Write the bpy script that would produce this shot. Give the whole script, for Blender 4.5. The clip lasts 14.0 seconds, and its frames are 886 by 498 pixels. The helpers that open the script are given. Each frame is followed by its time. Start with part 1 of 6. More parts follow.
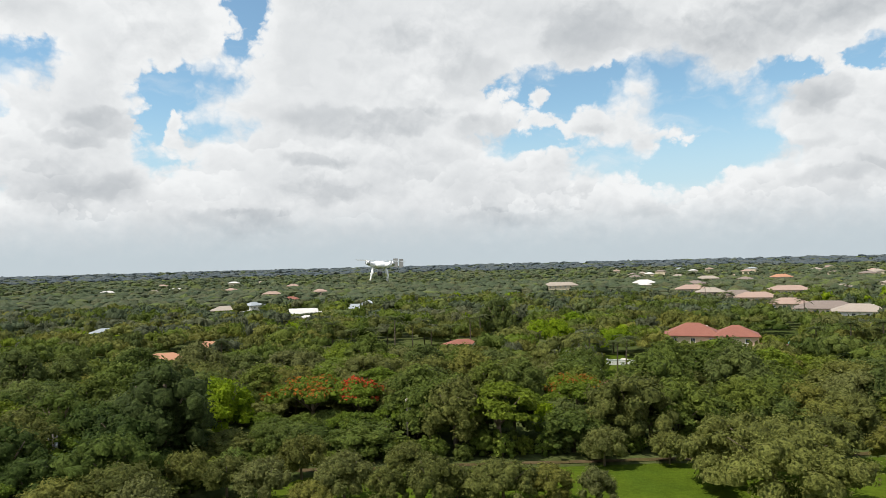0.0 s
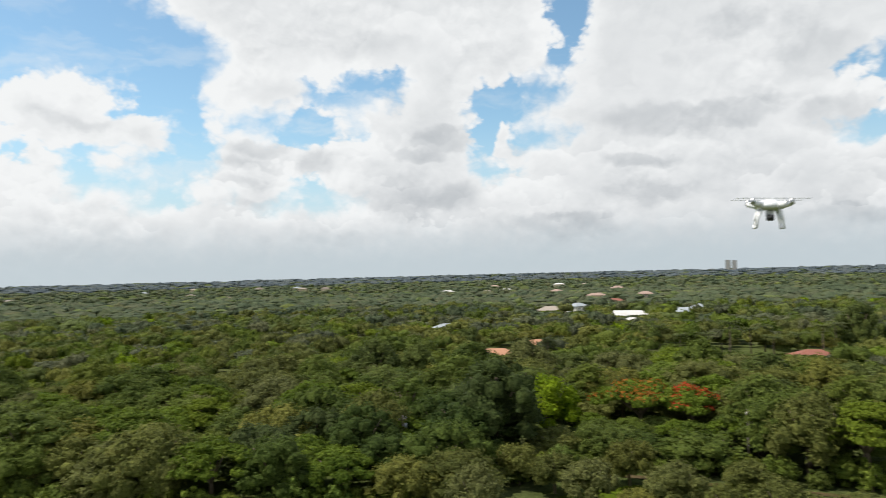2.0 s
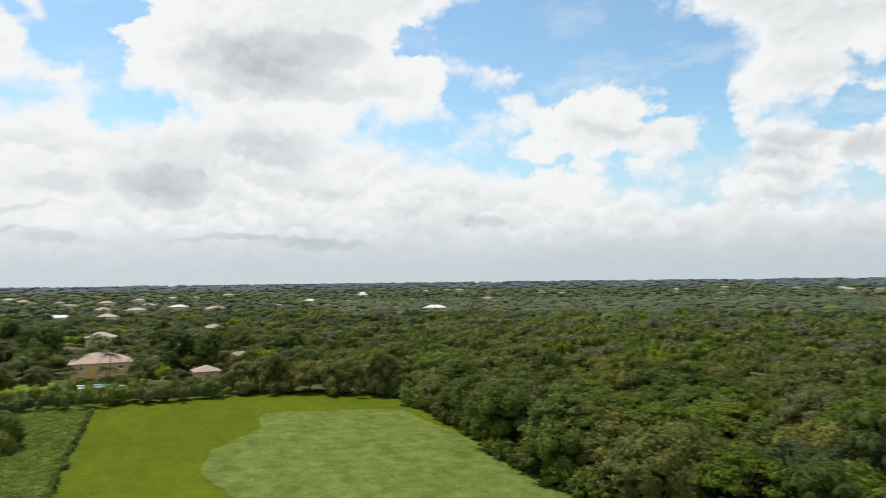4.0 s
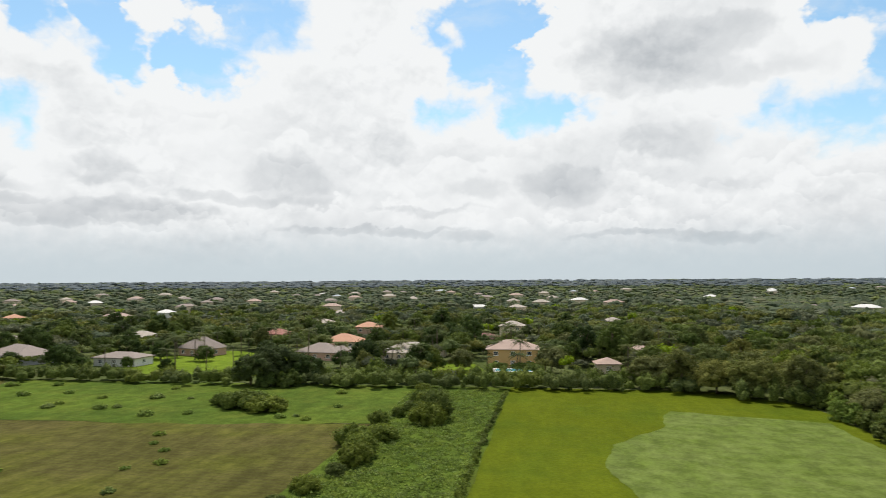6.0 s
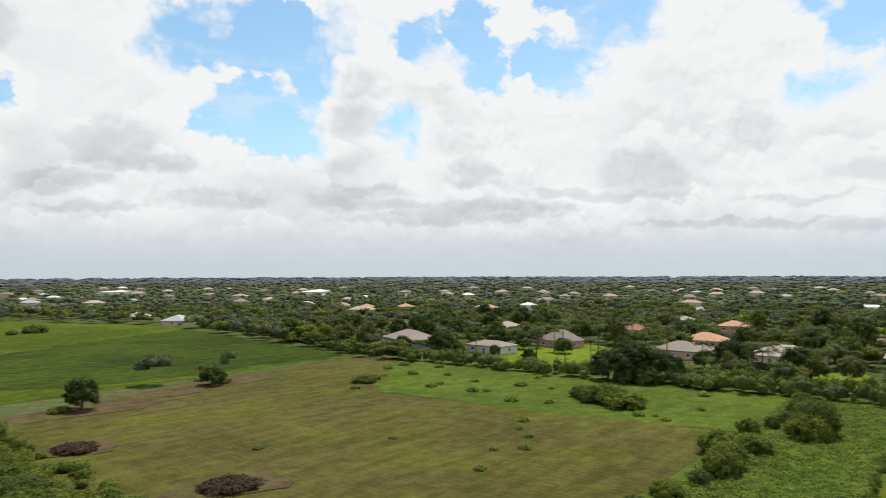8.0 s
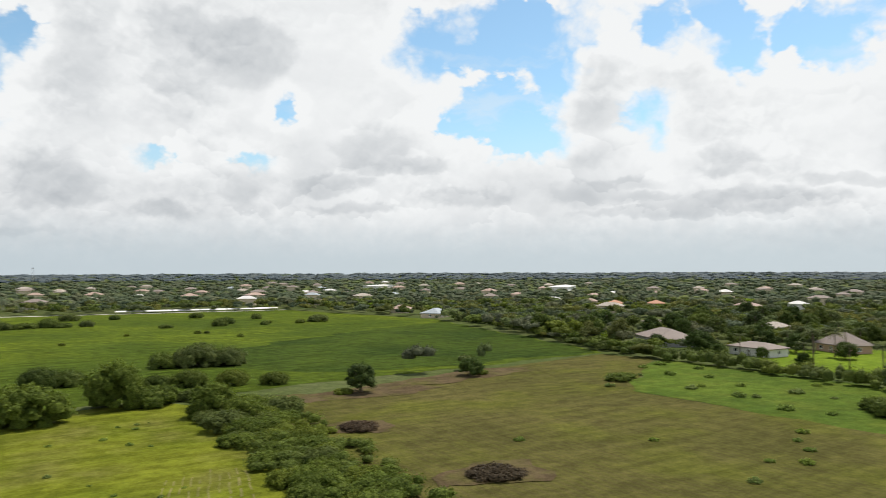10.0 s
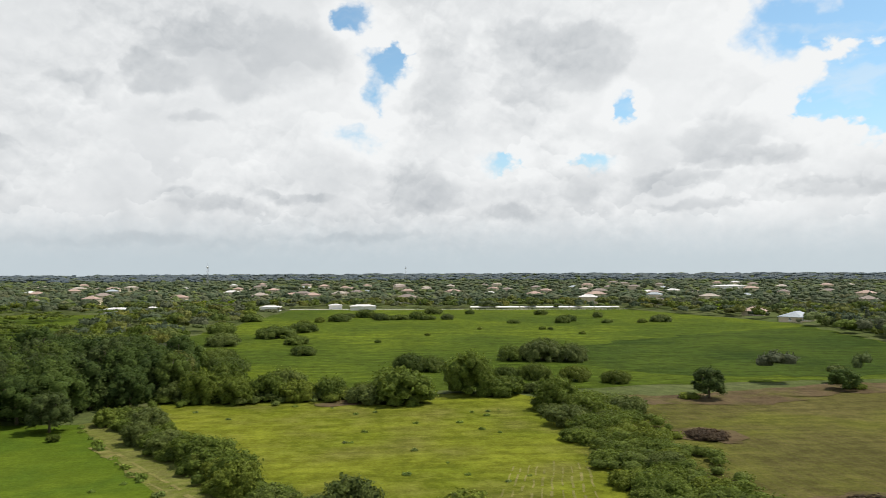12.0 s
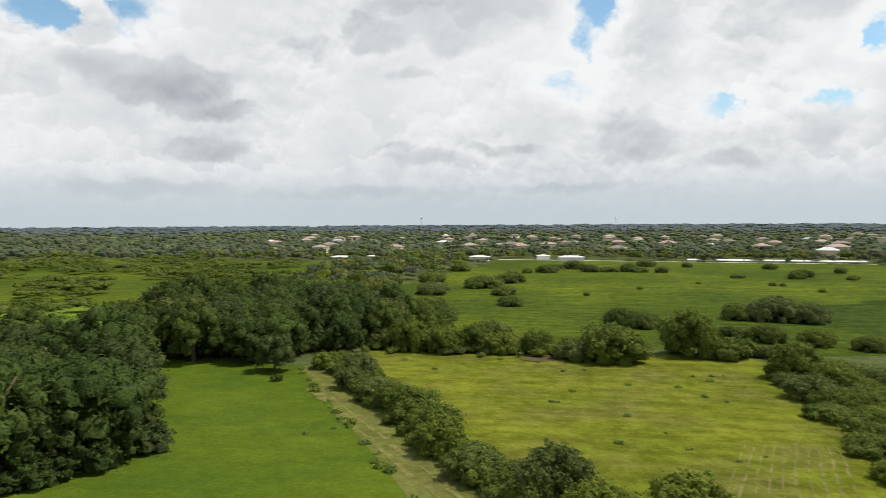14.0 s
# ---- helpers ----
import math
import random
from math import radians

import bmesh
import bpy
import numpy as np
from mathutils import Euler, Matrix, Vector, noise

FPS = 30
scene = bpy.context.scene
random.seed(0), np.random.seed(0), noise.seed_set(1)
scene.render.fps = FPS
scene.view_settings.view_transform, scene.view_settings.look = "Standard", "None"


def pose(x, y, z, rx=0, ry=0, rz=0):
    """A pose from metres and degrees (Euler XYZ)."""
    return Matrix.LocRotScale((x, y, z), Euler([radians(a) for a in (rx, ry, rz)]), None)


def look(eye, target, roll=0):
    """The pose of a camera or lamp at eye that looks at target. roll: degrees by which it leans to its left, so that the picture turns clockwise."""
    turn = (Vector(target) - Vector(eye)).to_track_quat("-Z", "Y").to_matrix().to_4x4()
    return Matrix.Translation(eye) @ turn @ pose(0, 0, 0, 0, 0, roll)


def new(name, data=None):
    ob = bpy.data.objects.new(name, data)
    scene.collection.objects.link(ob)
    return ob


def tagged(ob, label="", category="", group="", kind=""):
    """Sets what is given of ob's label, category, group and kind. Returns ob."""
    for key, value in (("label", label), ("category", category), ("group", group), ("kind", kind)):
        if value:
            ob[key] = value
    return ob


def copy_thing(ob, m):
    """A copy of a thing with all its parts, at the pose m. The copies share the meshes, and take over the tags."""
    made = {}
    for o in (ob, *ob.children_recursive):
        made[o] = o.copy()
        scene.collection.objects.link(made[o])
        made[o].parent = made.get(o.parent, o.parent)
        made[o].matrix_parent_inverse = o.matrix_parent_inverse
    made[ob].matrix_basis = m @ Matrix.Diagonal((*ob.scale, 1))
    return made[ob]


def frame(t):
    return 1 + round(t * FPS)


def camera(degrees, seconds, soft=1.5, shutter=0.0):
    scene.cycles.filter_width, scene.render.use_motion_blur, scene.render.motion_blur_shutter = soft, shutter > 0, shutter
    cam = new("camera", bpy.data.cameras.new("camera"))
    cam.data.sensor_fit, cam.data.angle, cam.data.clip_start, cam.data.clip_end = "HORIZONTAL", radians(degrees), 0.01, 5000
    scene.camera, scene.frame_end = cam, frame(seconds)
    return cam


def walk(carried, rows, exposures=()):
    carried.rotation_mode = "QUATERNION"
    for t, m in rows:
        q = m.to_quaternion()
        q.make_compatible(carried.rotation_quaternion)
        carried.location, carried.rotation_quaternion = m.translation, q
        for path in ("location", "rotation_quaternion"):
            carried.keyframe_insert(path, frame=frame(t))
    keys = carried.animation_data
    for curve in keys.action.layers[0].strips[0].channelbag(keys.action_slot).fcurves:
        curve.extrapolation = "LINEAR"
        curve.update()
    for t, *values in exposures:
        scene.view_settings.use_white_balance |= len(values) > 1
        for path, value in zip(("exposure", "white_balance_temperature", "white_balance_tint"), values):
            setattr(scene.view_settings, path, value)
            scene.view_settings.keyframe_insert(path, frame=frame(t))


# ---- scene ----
cam = camera(64.26, 14.0, soft=0.8, shutter=0.3)

# seconds, place in metres, heading (anticlockwise from +y), tilt up, roll
FLIGHT = [
    (0.0, 0.0, 0.0, 32.0, 0.00, 1.05, -1.48), (0.5, -0.2, 0.3, 31.8, 0.49, 1.13, -1.55), (1.0, -0.4, 0.8, 31.6, 6.73, 1.35, -1.58),
    (1.5, -0.6, 1.6, 31.6, 16.04, 1.64, -1.55), (2.0, -0.8, 2.5, 31.4, 25.82, 1.89, -1.46), (2.5, -1.1, 3.6, 31.2, 35.15, 2.10, -1.24),
    (3.0, -1.8, 4.8, 31.1, 45.28, 2.27, -1.12), (3.5, -3.0, 5.9, 31.2, 56.23, 2.38, -0.94), (4.0, -4.1, 6.7, 31.3, 67.05, 2.44, -0.69),
    (4.2, -4.6, 6.9, 31.3, 70.91, 2.47, -0.64), (6.3, -9.3, 6.3, 30.9, 102.27, 2.25, -0.32), (6.5, -9.6, 6.2, 30.9, 104.76, 2.22, -0.29),
    (7.0, -10.2, 6.1, 30.9, 111.12, 2.15, -0.26), (7.5, -10.6, 5.8, 30.9, 119.14, 2.08, -0.20), (7.7, -10.7, 5.7, 30.9, 122.51, 2.06, -0.18),
    (9.8, -8.6, 4.5, 31.2, 143.43, 1.73, -0.23), (10.0, -8.6, 4.3, 31.2, 146.31, 1.70, -0.20), (10.5, -8.9, 3.9, 31.2, 154.85, 1.75, -0.23),
    (11.0, -9.1, 3.6, 31.0, 162.41, 1.85, -0.22), (11.5, -9.3, 3.1, 30.9, 167.94, 1.84, -0.25), (12.0, -9.5, 2.6, 30.7, 173.47, 1.75, -0.22),
    (12.1, -9.5, 2.5, 30.7, 174.20, 1.32, -0.10), (12.3, -9.6, 2.2, 30.6, 174.94, -1.22, 0.12), (12.5, -9.7, 1.7, 30.6, 175.96, -1.36, 0.14),
    (13.0, -9.9, 0.1, 30.6, 177.46, -2.35, 0.06), (13.5, -9.7, -2.5, 30.6, 182.98, -2.38, -0.09), (14.0, -9.6, -6.1, 30.4, 190.27, -2.18, -0.30)]
PATH = [(t, pose(x, y, z, 90 + tilt, 0, turn) @ pose(0, 0, 0, 0, 0, roll)) for t, x, y, z, turn, tilt, roll in FLIGHT]
walk(cam, PATH)

# ---- light ----
SUN_TURN, SUN_HEIGHT = 108.0, 60.0          # degrees: anticlockwise from +y, above the horizon
sun = new("sun", bpy.data.lights.new("sun", "SUN"))
sun.data.energy, sun.data.angle, sun.data.color = 5.0, radians(0.6), (1.0, 0.94, 0.84)
sa, sh = radians(SUN_TURN), radians(SUN_HEIGHT)
SUN_WAY = Vector((-math.sin(sa) * math.cos(sh), math.cos(sa) * math.cos(sh), math.sin(sh)))
sun.matrix_world = look((0, 0, 0), -SUN_WAY)
scene.view_settings.exposure = 0.0


class Nodes:
    """Short hand for a node tree."""

    def __init__(self, tree):
        self.tree = tree
        tree.nodes.clear()

    def add(self, kind, operation=None, mode=None):
        node = self.tree.nodes.new("ShaderNode" + kind)
        if operation:
            node.operation = operation
        if mode and kind == "MapRange":
            node.interpolation_type = mode
        if mode and kind == "Mix":
            node.data_type = mode
        if mode and kind == "VectorRotate":
            node.rotation_type = mode
        return node

    def put(self, socket, value):
        if isinstance(value, bpy.types.NodeSocket):
            self.tree.links.new(value, socket)
        elif isinstance(value, (tuple, list)) and len(value) == 3 and socket.type == "RGBA":
            socket.default_value = (*value, 1)
        else:
            socket.default_value = value

    def math(self, op, a, b=0.0, c=0.0, clamp=False):
        node = self.add("Math", op)
        node.use_clamp = clamp
        for socket, value in zip(node.inputs, (a, b, c)):
            self.put(socket, value)
        return node.outputs[0]

    def vec(self, op, a, b=(0, 0, 0), c=(0, 0, 0), out=0):
        node = self.add("VectorMath", op)
        for socket, value in zip(node.inputs, (a, b, c)):
            self.put(socket, value)
        return node.outputs[out]

    def noise(self, at, scale, detail=2.0, rough=0.5, lacunarity=2.0, warp=0.0):
        node = self.add("TexNoise")
        for key, value in (("Vector", at), ("Scale", scale), ("Detail", detail), ("Roughness", rough), ("Lacunarity", lacunarity), ("Distortion", warp)):
            self.put(node.inputs[key], value)
        return node.outputs["Fac"]

    def ramp(self, x, lo, hi, a=0.0, b=1.0, smooth=True):
        node = self.add("MapRange", mode="SMOOTHSTEP" if smooth else "LINEAR")
        for socket, value in zip(node.inputs, (x, lo, hi, a, b)):
            self.put(socket, value)
        return node.outputs[0]

    def mix(self, f, a, b):
        node = self.add("Mix", mode="RGBA")
        self.put(node.inputs[0], f), self.put(node.inputs[6], a), self.put(node.inputs[7], b)
        return node.outputs[2]


# blue gaps in the cloud cover: turn, height, half width, half height, all in degrees
def gap_rows():
    yield from ((-31.6, 13.6, 1.3, 0.6), (-25.9, 13, 2.2, 0.9), (-22.3, 8.5, 3.7, 1.7), (-21.2, 11.1, 4.8, 2.3), (-18.2, 7.1, 3.5, 1.7), (-16.7, 13.6, 3.2, 1.7),)
    yield from ((-13.6, 8, 3, 1.1), (-10.2, 13.1, 4.5, 1.8), (-8.7, 9.4, 3.1, 0.9), (15.2, 19.4, 1.5, 2.4), (16, 16.3, 0.9, 0.9),)
    yield from ((17.9, 14.3, 1.9, 1.1), (18, 10.7, 1.6, 0.5), (18.1, 10.7, 1.4, 0.8), (20.6, 13.1, 1.8, 1.1), (21.1, 8.5, 1.4, 0.6), (22.1, 10.7, 1, 1.5),)
    yield from ((22.3, 11.2, 0.9, 1.9), (30.8, 15.4, 1.2, 0.6), (31.5, 14.6, 1.7, 1), (33.4, 14.1, 2.8, 1), (35.9, 6.2, 2.5, 1), (36.5, 11.9, 3.3, 1.3),)
    yield from ((39.7, 12.3, 2.9, 0.5), (45.3, 11.4, 1.6, 4.6), (47.3, 6, 2.4, 0.9), (48.2, 16.2, 4.2, 4.1), (50.1, 8.1, 4.6, 1.6), (56.9, 18.4, 9.8, 4.4),)
    yield from ((62.5, 9.9, 5, 1.5), (63.8, 19.3, 4.6, 2.5), (64.5, 14.2, 2.3, 2.4), (68.5, 11.6, 4.6, 1.2), (69.1, 18.6, 1.9, 1.2), (72.9, 12.3, 1, 0.8),)
    yield from ((89.5, 13.4, 1.8, 0.6), (91, 13.4, 2.6, 1.4), (92.4, 14, 1.5, 1.8), (93.2, 16.5, 1.9, 2), (95.2, 17.7, 2.7, 2.3), (95.2, 19.7, 4.1, 2.1),)
    yield from ((97.1, 13.4, 0.9, 0.5), (98, 13.2, 1.2, 0.5), (111.3, 19.7, 2.1, 1.9), (114.5, 19.8, 4.5, 2.5), (116.7, 14.7, 1.5, 0.6), (117.6, 16.5, 3.7, 1.7),)
    yield from ((123.2, 16.5, 1.7, 1.9), (124.3, 18.8, 2.5, 2.2), (127.9, 18.2, 2.2, 1.6), (129.4, 10.8, 0.5, 1.1), (130.4, 12.5, 1.4, 1), (136.5, 17.4, 1.3, 2.2),)
    yield from ((137.8, 15.4, 1.5, 2.5), (140.1, 10.5, 2.7, 1.4), (140.2, 18.5, 5.2, 2.4), (142.1, 12.6, 4, 2.6), (146.5, 17.7, 3.2, 2.3), (159, 12.6, 0.9, 0.9),)
    yield from ((161.6, 8.8, 0.4, 0.2), (168.7, 8.7, 0.6, 0.3),)
    yield from ((177.9, 16.6, 1.7, 1.4), (178.1, 16.4, 1.4, 1.1), (179, 14.5, 0.6, 0.8), (180.4, 19.7, 0.9, 0.7),)
    yield from ((180.6, 10.6, 0.9, 0.6), (213.7, 15.3, 1.5, 0.9), (220, 14.7, 2.4, 1.2),)


# clouds that float in or reach into those gaps
def puff_rows():
    yield from ((-29.4, 9.2, 3.8, 3.7), (-16.4, 8.9, 1.5, 1.1), (-15.9, 12.9, 1, 1.1), (-12.1, 10.8, 2.4, 1.3), (-8.1, 13, 0.9, 1), (41.2, 7.1, 4.7, 1.9),)
    yield from ((41.5, 10.4, 2.7, 1.5), (44.1, 19.6, 0.8, 1.2), (48.8, 12, 1.8, 0.6), (49.9, 9.8, 1, 0.6), (51.4, 8.7, 2.2, 0.7), (53, 13.3, 3.9, 1.6),)
    yield from ((58.4, 10.5, 2.9, 0.9), (60.2, 12.4, 1, 0.8), (62.4, 16, 0.8, 0.5), (62.9, 12.7, 1.2, 0.6), (68.9, 15.1, 2.2, 2.4), (97.2, 19.6, 0.8, 0.6),)
    yield from ((119.6, 19.6, 3.4, 1.2), (120, 14.9, 1.4, 1.1), (127.1, 16.2, 1.7, 1.4), (141, 15.5, 1, 0.3), (143.4, 15.8, 1.9, 0.6), (145.9, 14.4, 1.1, 0.8),)
    yield from ((148.7, 15.5, 0.9, 1.3),)


# grey undersides of the clouds; the last number is how deep the grey is
def shade_rows():
    yield from ((-30, 5.4, 3.1, 0.6, 0.35), (-29, 16.7, 3.9, 1.5, 0.5), (-28.1, 11.2, 2.2, 1.3, 0.65), (-26.5, 7.6, 2.9, 0.5, 0.3), (-23, 16.1, 6.6, 2, 0.55), (-16.4, 3.6, 2.1, 0.8, 0.3),)
    yield from ((-12.5, 17.3, 4, 2.3, 0.5), (-12.3, 10.5, 1.8, 0.4, 0.3), (-5.4, 3.5, 4.1, 0.5, 0.3), (-3.7, 10.5, 2.3, 1.3, 0.5), (-2.9, 15, 2.8, 1.7, 0.35), (3.4, 17.7, 2.3, 1.3, 0.25),)
    yield from ((6.3, 11.5, 6.8, 1.1, 0.5), (8.3, 5.8, 3.6, 0.6, 0.25), (9.3, 5.8, 2.5, 1, 0.35), (10, 8.4, 2.7, 0.5, 0.4), (15.8, 3.8, 3.4, 0.5, 0.4), (15.9, 3.5, 4.5, 0.8, 0.4),)
    yield from ((19, 10.1, 1.2, 0.6, 0.3), (24.6, 6.2, 1.9, 1.2, 0.35), (25.3, 10.9, 2.6, 0.9, 0.55), (27.5, 9.7, 1.8, 0.6, 0.5), (28.7, 6.1, 1.8, 1.8, 0.3), (29.4, 6.1, 2.8, 1.2, 0.4),)
    yield from ((29.6, 13.8, 1.4, 1.1, 0.25), (30.6, 17.5, 3.1, 1.5, 0.3), (35.9, 8.8, 1.4, 0.9, 0.4), (38.4, 13.2, 3.1, 0.6, 0.3), (38.9, 14.3, 2.9, 0.9, 0.3), (40.5, 10.1, 2.2, 0.7, 0.4),)
    yield from ((41.1, 7.5, 2.6, 0.4, 0.3), (41.6, 8.9, 2.1, 0.6, 0.3), (41.8, 6, 2.3, 0.4, 0.25), (52.6, 11.6, 3, 0.4, 0.25), (54.8, 11.9, 2.1, 0.5, 0.25), (64, 4.6, 1.8, 0.5, 0.4),)
    yield from ((74.5, 14.9, 4.1, 0.8, 0.3), (75.2, 17.8, 2.5, 1.3, 0.5), (75.4, 7.5, 2.3, 0.5, 0.2), (76.5, 7, 2.9, 0.7, 0.3), (77.2, 2.9, 4.4, 0.4, 0.45), (79.8, 10.6, 3.8, 1.5, 0.35),)
    yield from ((79.8, 15, 7, 1, 0.45), (80.8, 16.8, 5, 2.3, 0.8), (81.1, 3.2, 6.5, 0.3, 0.5), (82.9, 16.8, 4.7, 2.3, 0.5), (84, 15.1, 2.4, 1.3, 0.5), (88.3, 6.9, 2.5, 1, 0.65),)
    yield from ((88.7, 7.2, 3.2, 1.4, 0.6), (89.1, 7.5, 1.3, 1.5, 0.5), (95.1, 7, 2.2, 1, 0.35), (96.5, 3.2, 1.7, 0.4, 0.4), (99.4, 5.4, 4.6, 0.3, 0.35), (102.6, 10.9, 1.8, 2.2, 0.25),)
    yield from ((104, 3.7, 6.9, 0.3, 0.5), (110.9, 8.2, 2.7, 1.9, 0.45), (114.1, 6.4, 5.4, 0.5, 0.5), (123.6, 7.4, 2.9, 0.6, 0.35), (123.8, 5.1, 7, 0.8, 0.6), (124.1, 8.3, 2.4, 0.9, 0.4),)
    yield from ((124.7, 4.7, 6.8, 0.5, 0.5), (126, 4.5, 8.4, 0.5, 0.6), (131.8, 5.7, 5.1, 0.7, 0.5), (132, 6.9, 3.5, 0.5, 0.4), (133.3, 12.9, 1.8, 1.6, 0.35), (133.7, 15.3, 1.8, 1.7, 0.3),)
    yield from ((134, 8.9, 2.1, 1.2, 0.25), (134.5, 6, 3.5, 1.2, 0.45), (142.8, 5.8, 2.3, 0.8, 0.35), (144.8, 5.9, 3.1, 0.7, 0.4), (150.2, 8.3, 3.7, 0.3, 0.5), (150.4, 8.6, 3.8, 0.8, 0.65),)
    yield from ((151.8, 10.9, 1.7, 1.4, 0.3), (152, 9.6, 2.7, 1.4, 0.55), (152.9, 4.9, 2.7, 0.5, 0.4), (154.5, 7.1, 3, 0.7, 0.5), (154.6, 4.8, 2.6, 0.4, 0.4), (155.2, 6.7, 2.7, 0.8, 0.5),)
    yield from ((162.3, 6.8, 2.1, 2.2, 0.3), (163.5, 16.7, 4.6, 2.2, 0.65), (166.4, 14.6, 3, 1.5, 0.4), (166.4, 17.7, 2.5, 2, 0.5), (167.9, 4.6, 2.3, 0.7, 0.3), (173.6, 16.2, 2.3, 3.9, 0.2),)
    yield from ((174, 13.3, 2.5, 2.5, 0.3), (174.1, 16, 1.8, 2.3, 0.35), (175.2, 6.9, 2.6, 1.9, 0.35), (175.4, 5.4, 2.5, 1, 0.5), (175.4, 6, 2.3, 1.3, 0.35), (180.5, 2.7, 6.6, 0.4, 0.3),)
    yield from ((185.1, 6, 2.5, 0.4, 0.4), (185.9, 6.2, 1.8, 0.4, 0.4), (189.3, 16.9, 7.2, 2.6, 0.5), (189.5, 15, 2.7, 1.5, 0.5), (191.3, 5.1, 3.7, 0.6, 0.35), (192.7, 11.6, 1.5, 0.4, 0.35),)
    yield from ((193.8, 5.8, 1.5, 0.4, 0.3), (195.4, 14.6, 2.2, 1.2, 0.5), (196.2, 15.2, 1.8, 1.2, 0.5), (196.4, 2.4, 9, 0.5, 0.3), (201.1, 13.6, 2.2, 0.8, 0.35), (207.6, 8.8, 2.5, 0.7, 0.65),)
    yield from ((208.9, 5.8, 2.5, 0.9, 0.5), (211.2, 10.3, 4, 1.5, 0.8), (213.4, 2.7, 5.8, 0.7, 0.4), (215.8, 11.5, 2.6, 1, 0.5), (216.9, 14.2, 1.8, 1.5, 0.4),)


def build_sky():
    world = bpy.data.worlds.new("cloudy_sky")
    scene.world, world.use_nodes = world, True
    n = Nodes(world.node_tree)
    way = n.add("TexCoord").outputs["Generated"]
    turned = n.add("VectorRotate", mode="Z_AXIS")
    n.put(turned.inputs["Vector"], way), n.put(turned.inputs["Angle"], radians(-100))
    split = n.add("SeparateXYZ")
    n.put(split.inputs[0], turned.outputs[0])
    x, y, z = split.outputs
    turn = n.math("MULTIPLY", n.math("ARCTAN2", n.math("MULTIPLY", x, -1.0), y), 57.2958)
    height = n.math("MULTIPLY", n.math("ARCSINE", z), 57.2958)
    join = n.add("CombineXYZ")
    n.put(join.inputs[0], n.math("ADD", turn, 100.0)), n.put(join.inputs[1], height)
    at = join.outputs[0]

    def drift(scale, detail):
        grain = n.add("TexNoise")
        for key, value in (("Vector", at), ("Scale", scale), ("Detail", detail), ("Roughness", 0.55)):
            n.put(grain.inputs[key], value)
        return n.vec("SUBTRACT", grain.outputs["Color"], (0.5, 0.5, 0.5))

    def moved(by, amount):
        return n.vec("MULTIPLY", n.vec("ADD", at, n.vec("MULTIPLY", by, amount)), (1, 1, 0))

    bend, curl = drift(0.22, 2.0), drift(0.8, 3.0)
    small = n.vec("MULTIPLY", curl, (0.45, 0.45, 0))
    bent = moved(n.vec("ADD", bend, small), (3.2, 2.4, 0))

    def depth(rows, place, blend):
        """How deep, in degrees, a place lies within the nearest of the ovals."""
        value = None
        for a, e, w, h in rows:
            far = n.vec("LENGTH", n.vec("MULTIPLY_ADD", place, (1 / w, 1 / h, 0), (-a / w, -e / h, 0)), out=1)
            least = min(w, h)
            own = n.math("MULTIPLY_ADD", far, -least, least)
            value = own if value is None else n.math("SMOOTH_MAX", value, own, blend)
        return value

    def deepest(rows, place):
        value = None
        for a, e, w, h, grey in rows:
            off = n.vec("MULTIPLY_ADD", place, (0.72 / w, 0.72 / h, 0), (-0.72 * a / w, -0.72 * e / h, 0))
            own = n.math("MULTIPLY_ADD", n.vec("DOT_PRODUCT", off, off, out=1), -grey, grey)
            value = own if value is None else n.math("SMOOTH_MAX", value, own, 0.12)
        return n.math("MAXIMUM", value, 0.0)

    def heap(place, sizes, smooth):
        """Cauliflower heads in several sizes."""
        total = None
        for scale, share in sizes:
            cell = n.add("TexVoronoi")
            cell.voronoi_dimensions, cell.feature = "2D", "SMOOTH_F1"
            n.put(cell.inputs["Vector"], place), n.put(cell.inputs["Scale"], scale), n.put(cell.inputs["Smoothness"], smooth)
            rise = n.math("MULTIPLY", n.math("SUBTRACT", 1.0, cell.outputs["Distance"]), share)
            total = rise if total is None else n.math("ADD", total, rise)
        return total

    heads = ((0.22, 0.46), (0.55, 0.30), (1.3, 0.16), (2.9, 0.08))
    puffed = n.vec("MULTIPLY", moved(n.vec("ADD", bend, curl), (1.3, 0.9, 0)), (1.0, 1.3, 0))
    body = heap(puffed, heads, 0.15)
    upper = heap(n.vec("ADD", puffed, (0.15, 0.75, 0)), heads, 0.15)
    fine = n.math("SUBTRACT", n.noise(at, 0.9, 6.0, 0.62), 0.5)
    lumps = n.math("ADD", n.math("MULTIPLY", n.math("SUBTRACT", body, 0.64), 2.6), n.math("MULTIPLY", fine, 1.0))
    # how far within the cloud, in degrees: below nought is clear sky
    gap = n.math("MAXIMUM", depth(gap_rows(), bent, 0.6),
                 n.math("MULTIPLY_ADD", n.math("MULTIPLY", n.ramp(height, 24, 36), n.noise(at, 0.05, 4)), 24.0, -11.0))
    solid = n.math("ADD", n.math("SMOOTH_MAX", n.math("MULTIPLY", gap, -1.0), depth(puff_rows(), bent, 0.15), 0.15), lumps)
    soft = n.ramp(n.noise(at, 0.13, 2.0), 0.40, 0.64, 0.35, 1.5)
    cover = n.ramp(solid, n.math("MULTIPLY", soft, -0.8), n.math("MULTIPLY", soft, 0.6))
    # light and shade of the cloud
    patchy = n.ramp(n.noise(at, 0.10, 2.0), 0.36, 0.62, 0.25, 1.0)
    relief = n.math("MULTIPLY", n.math("MULTIPLY", n.math("SUBTRACT", body, upper), 0.55), patchy)
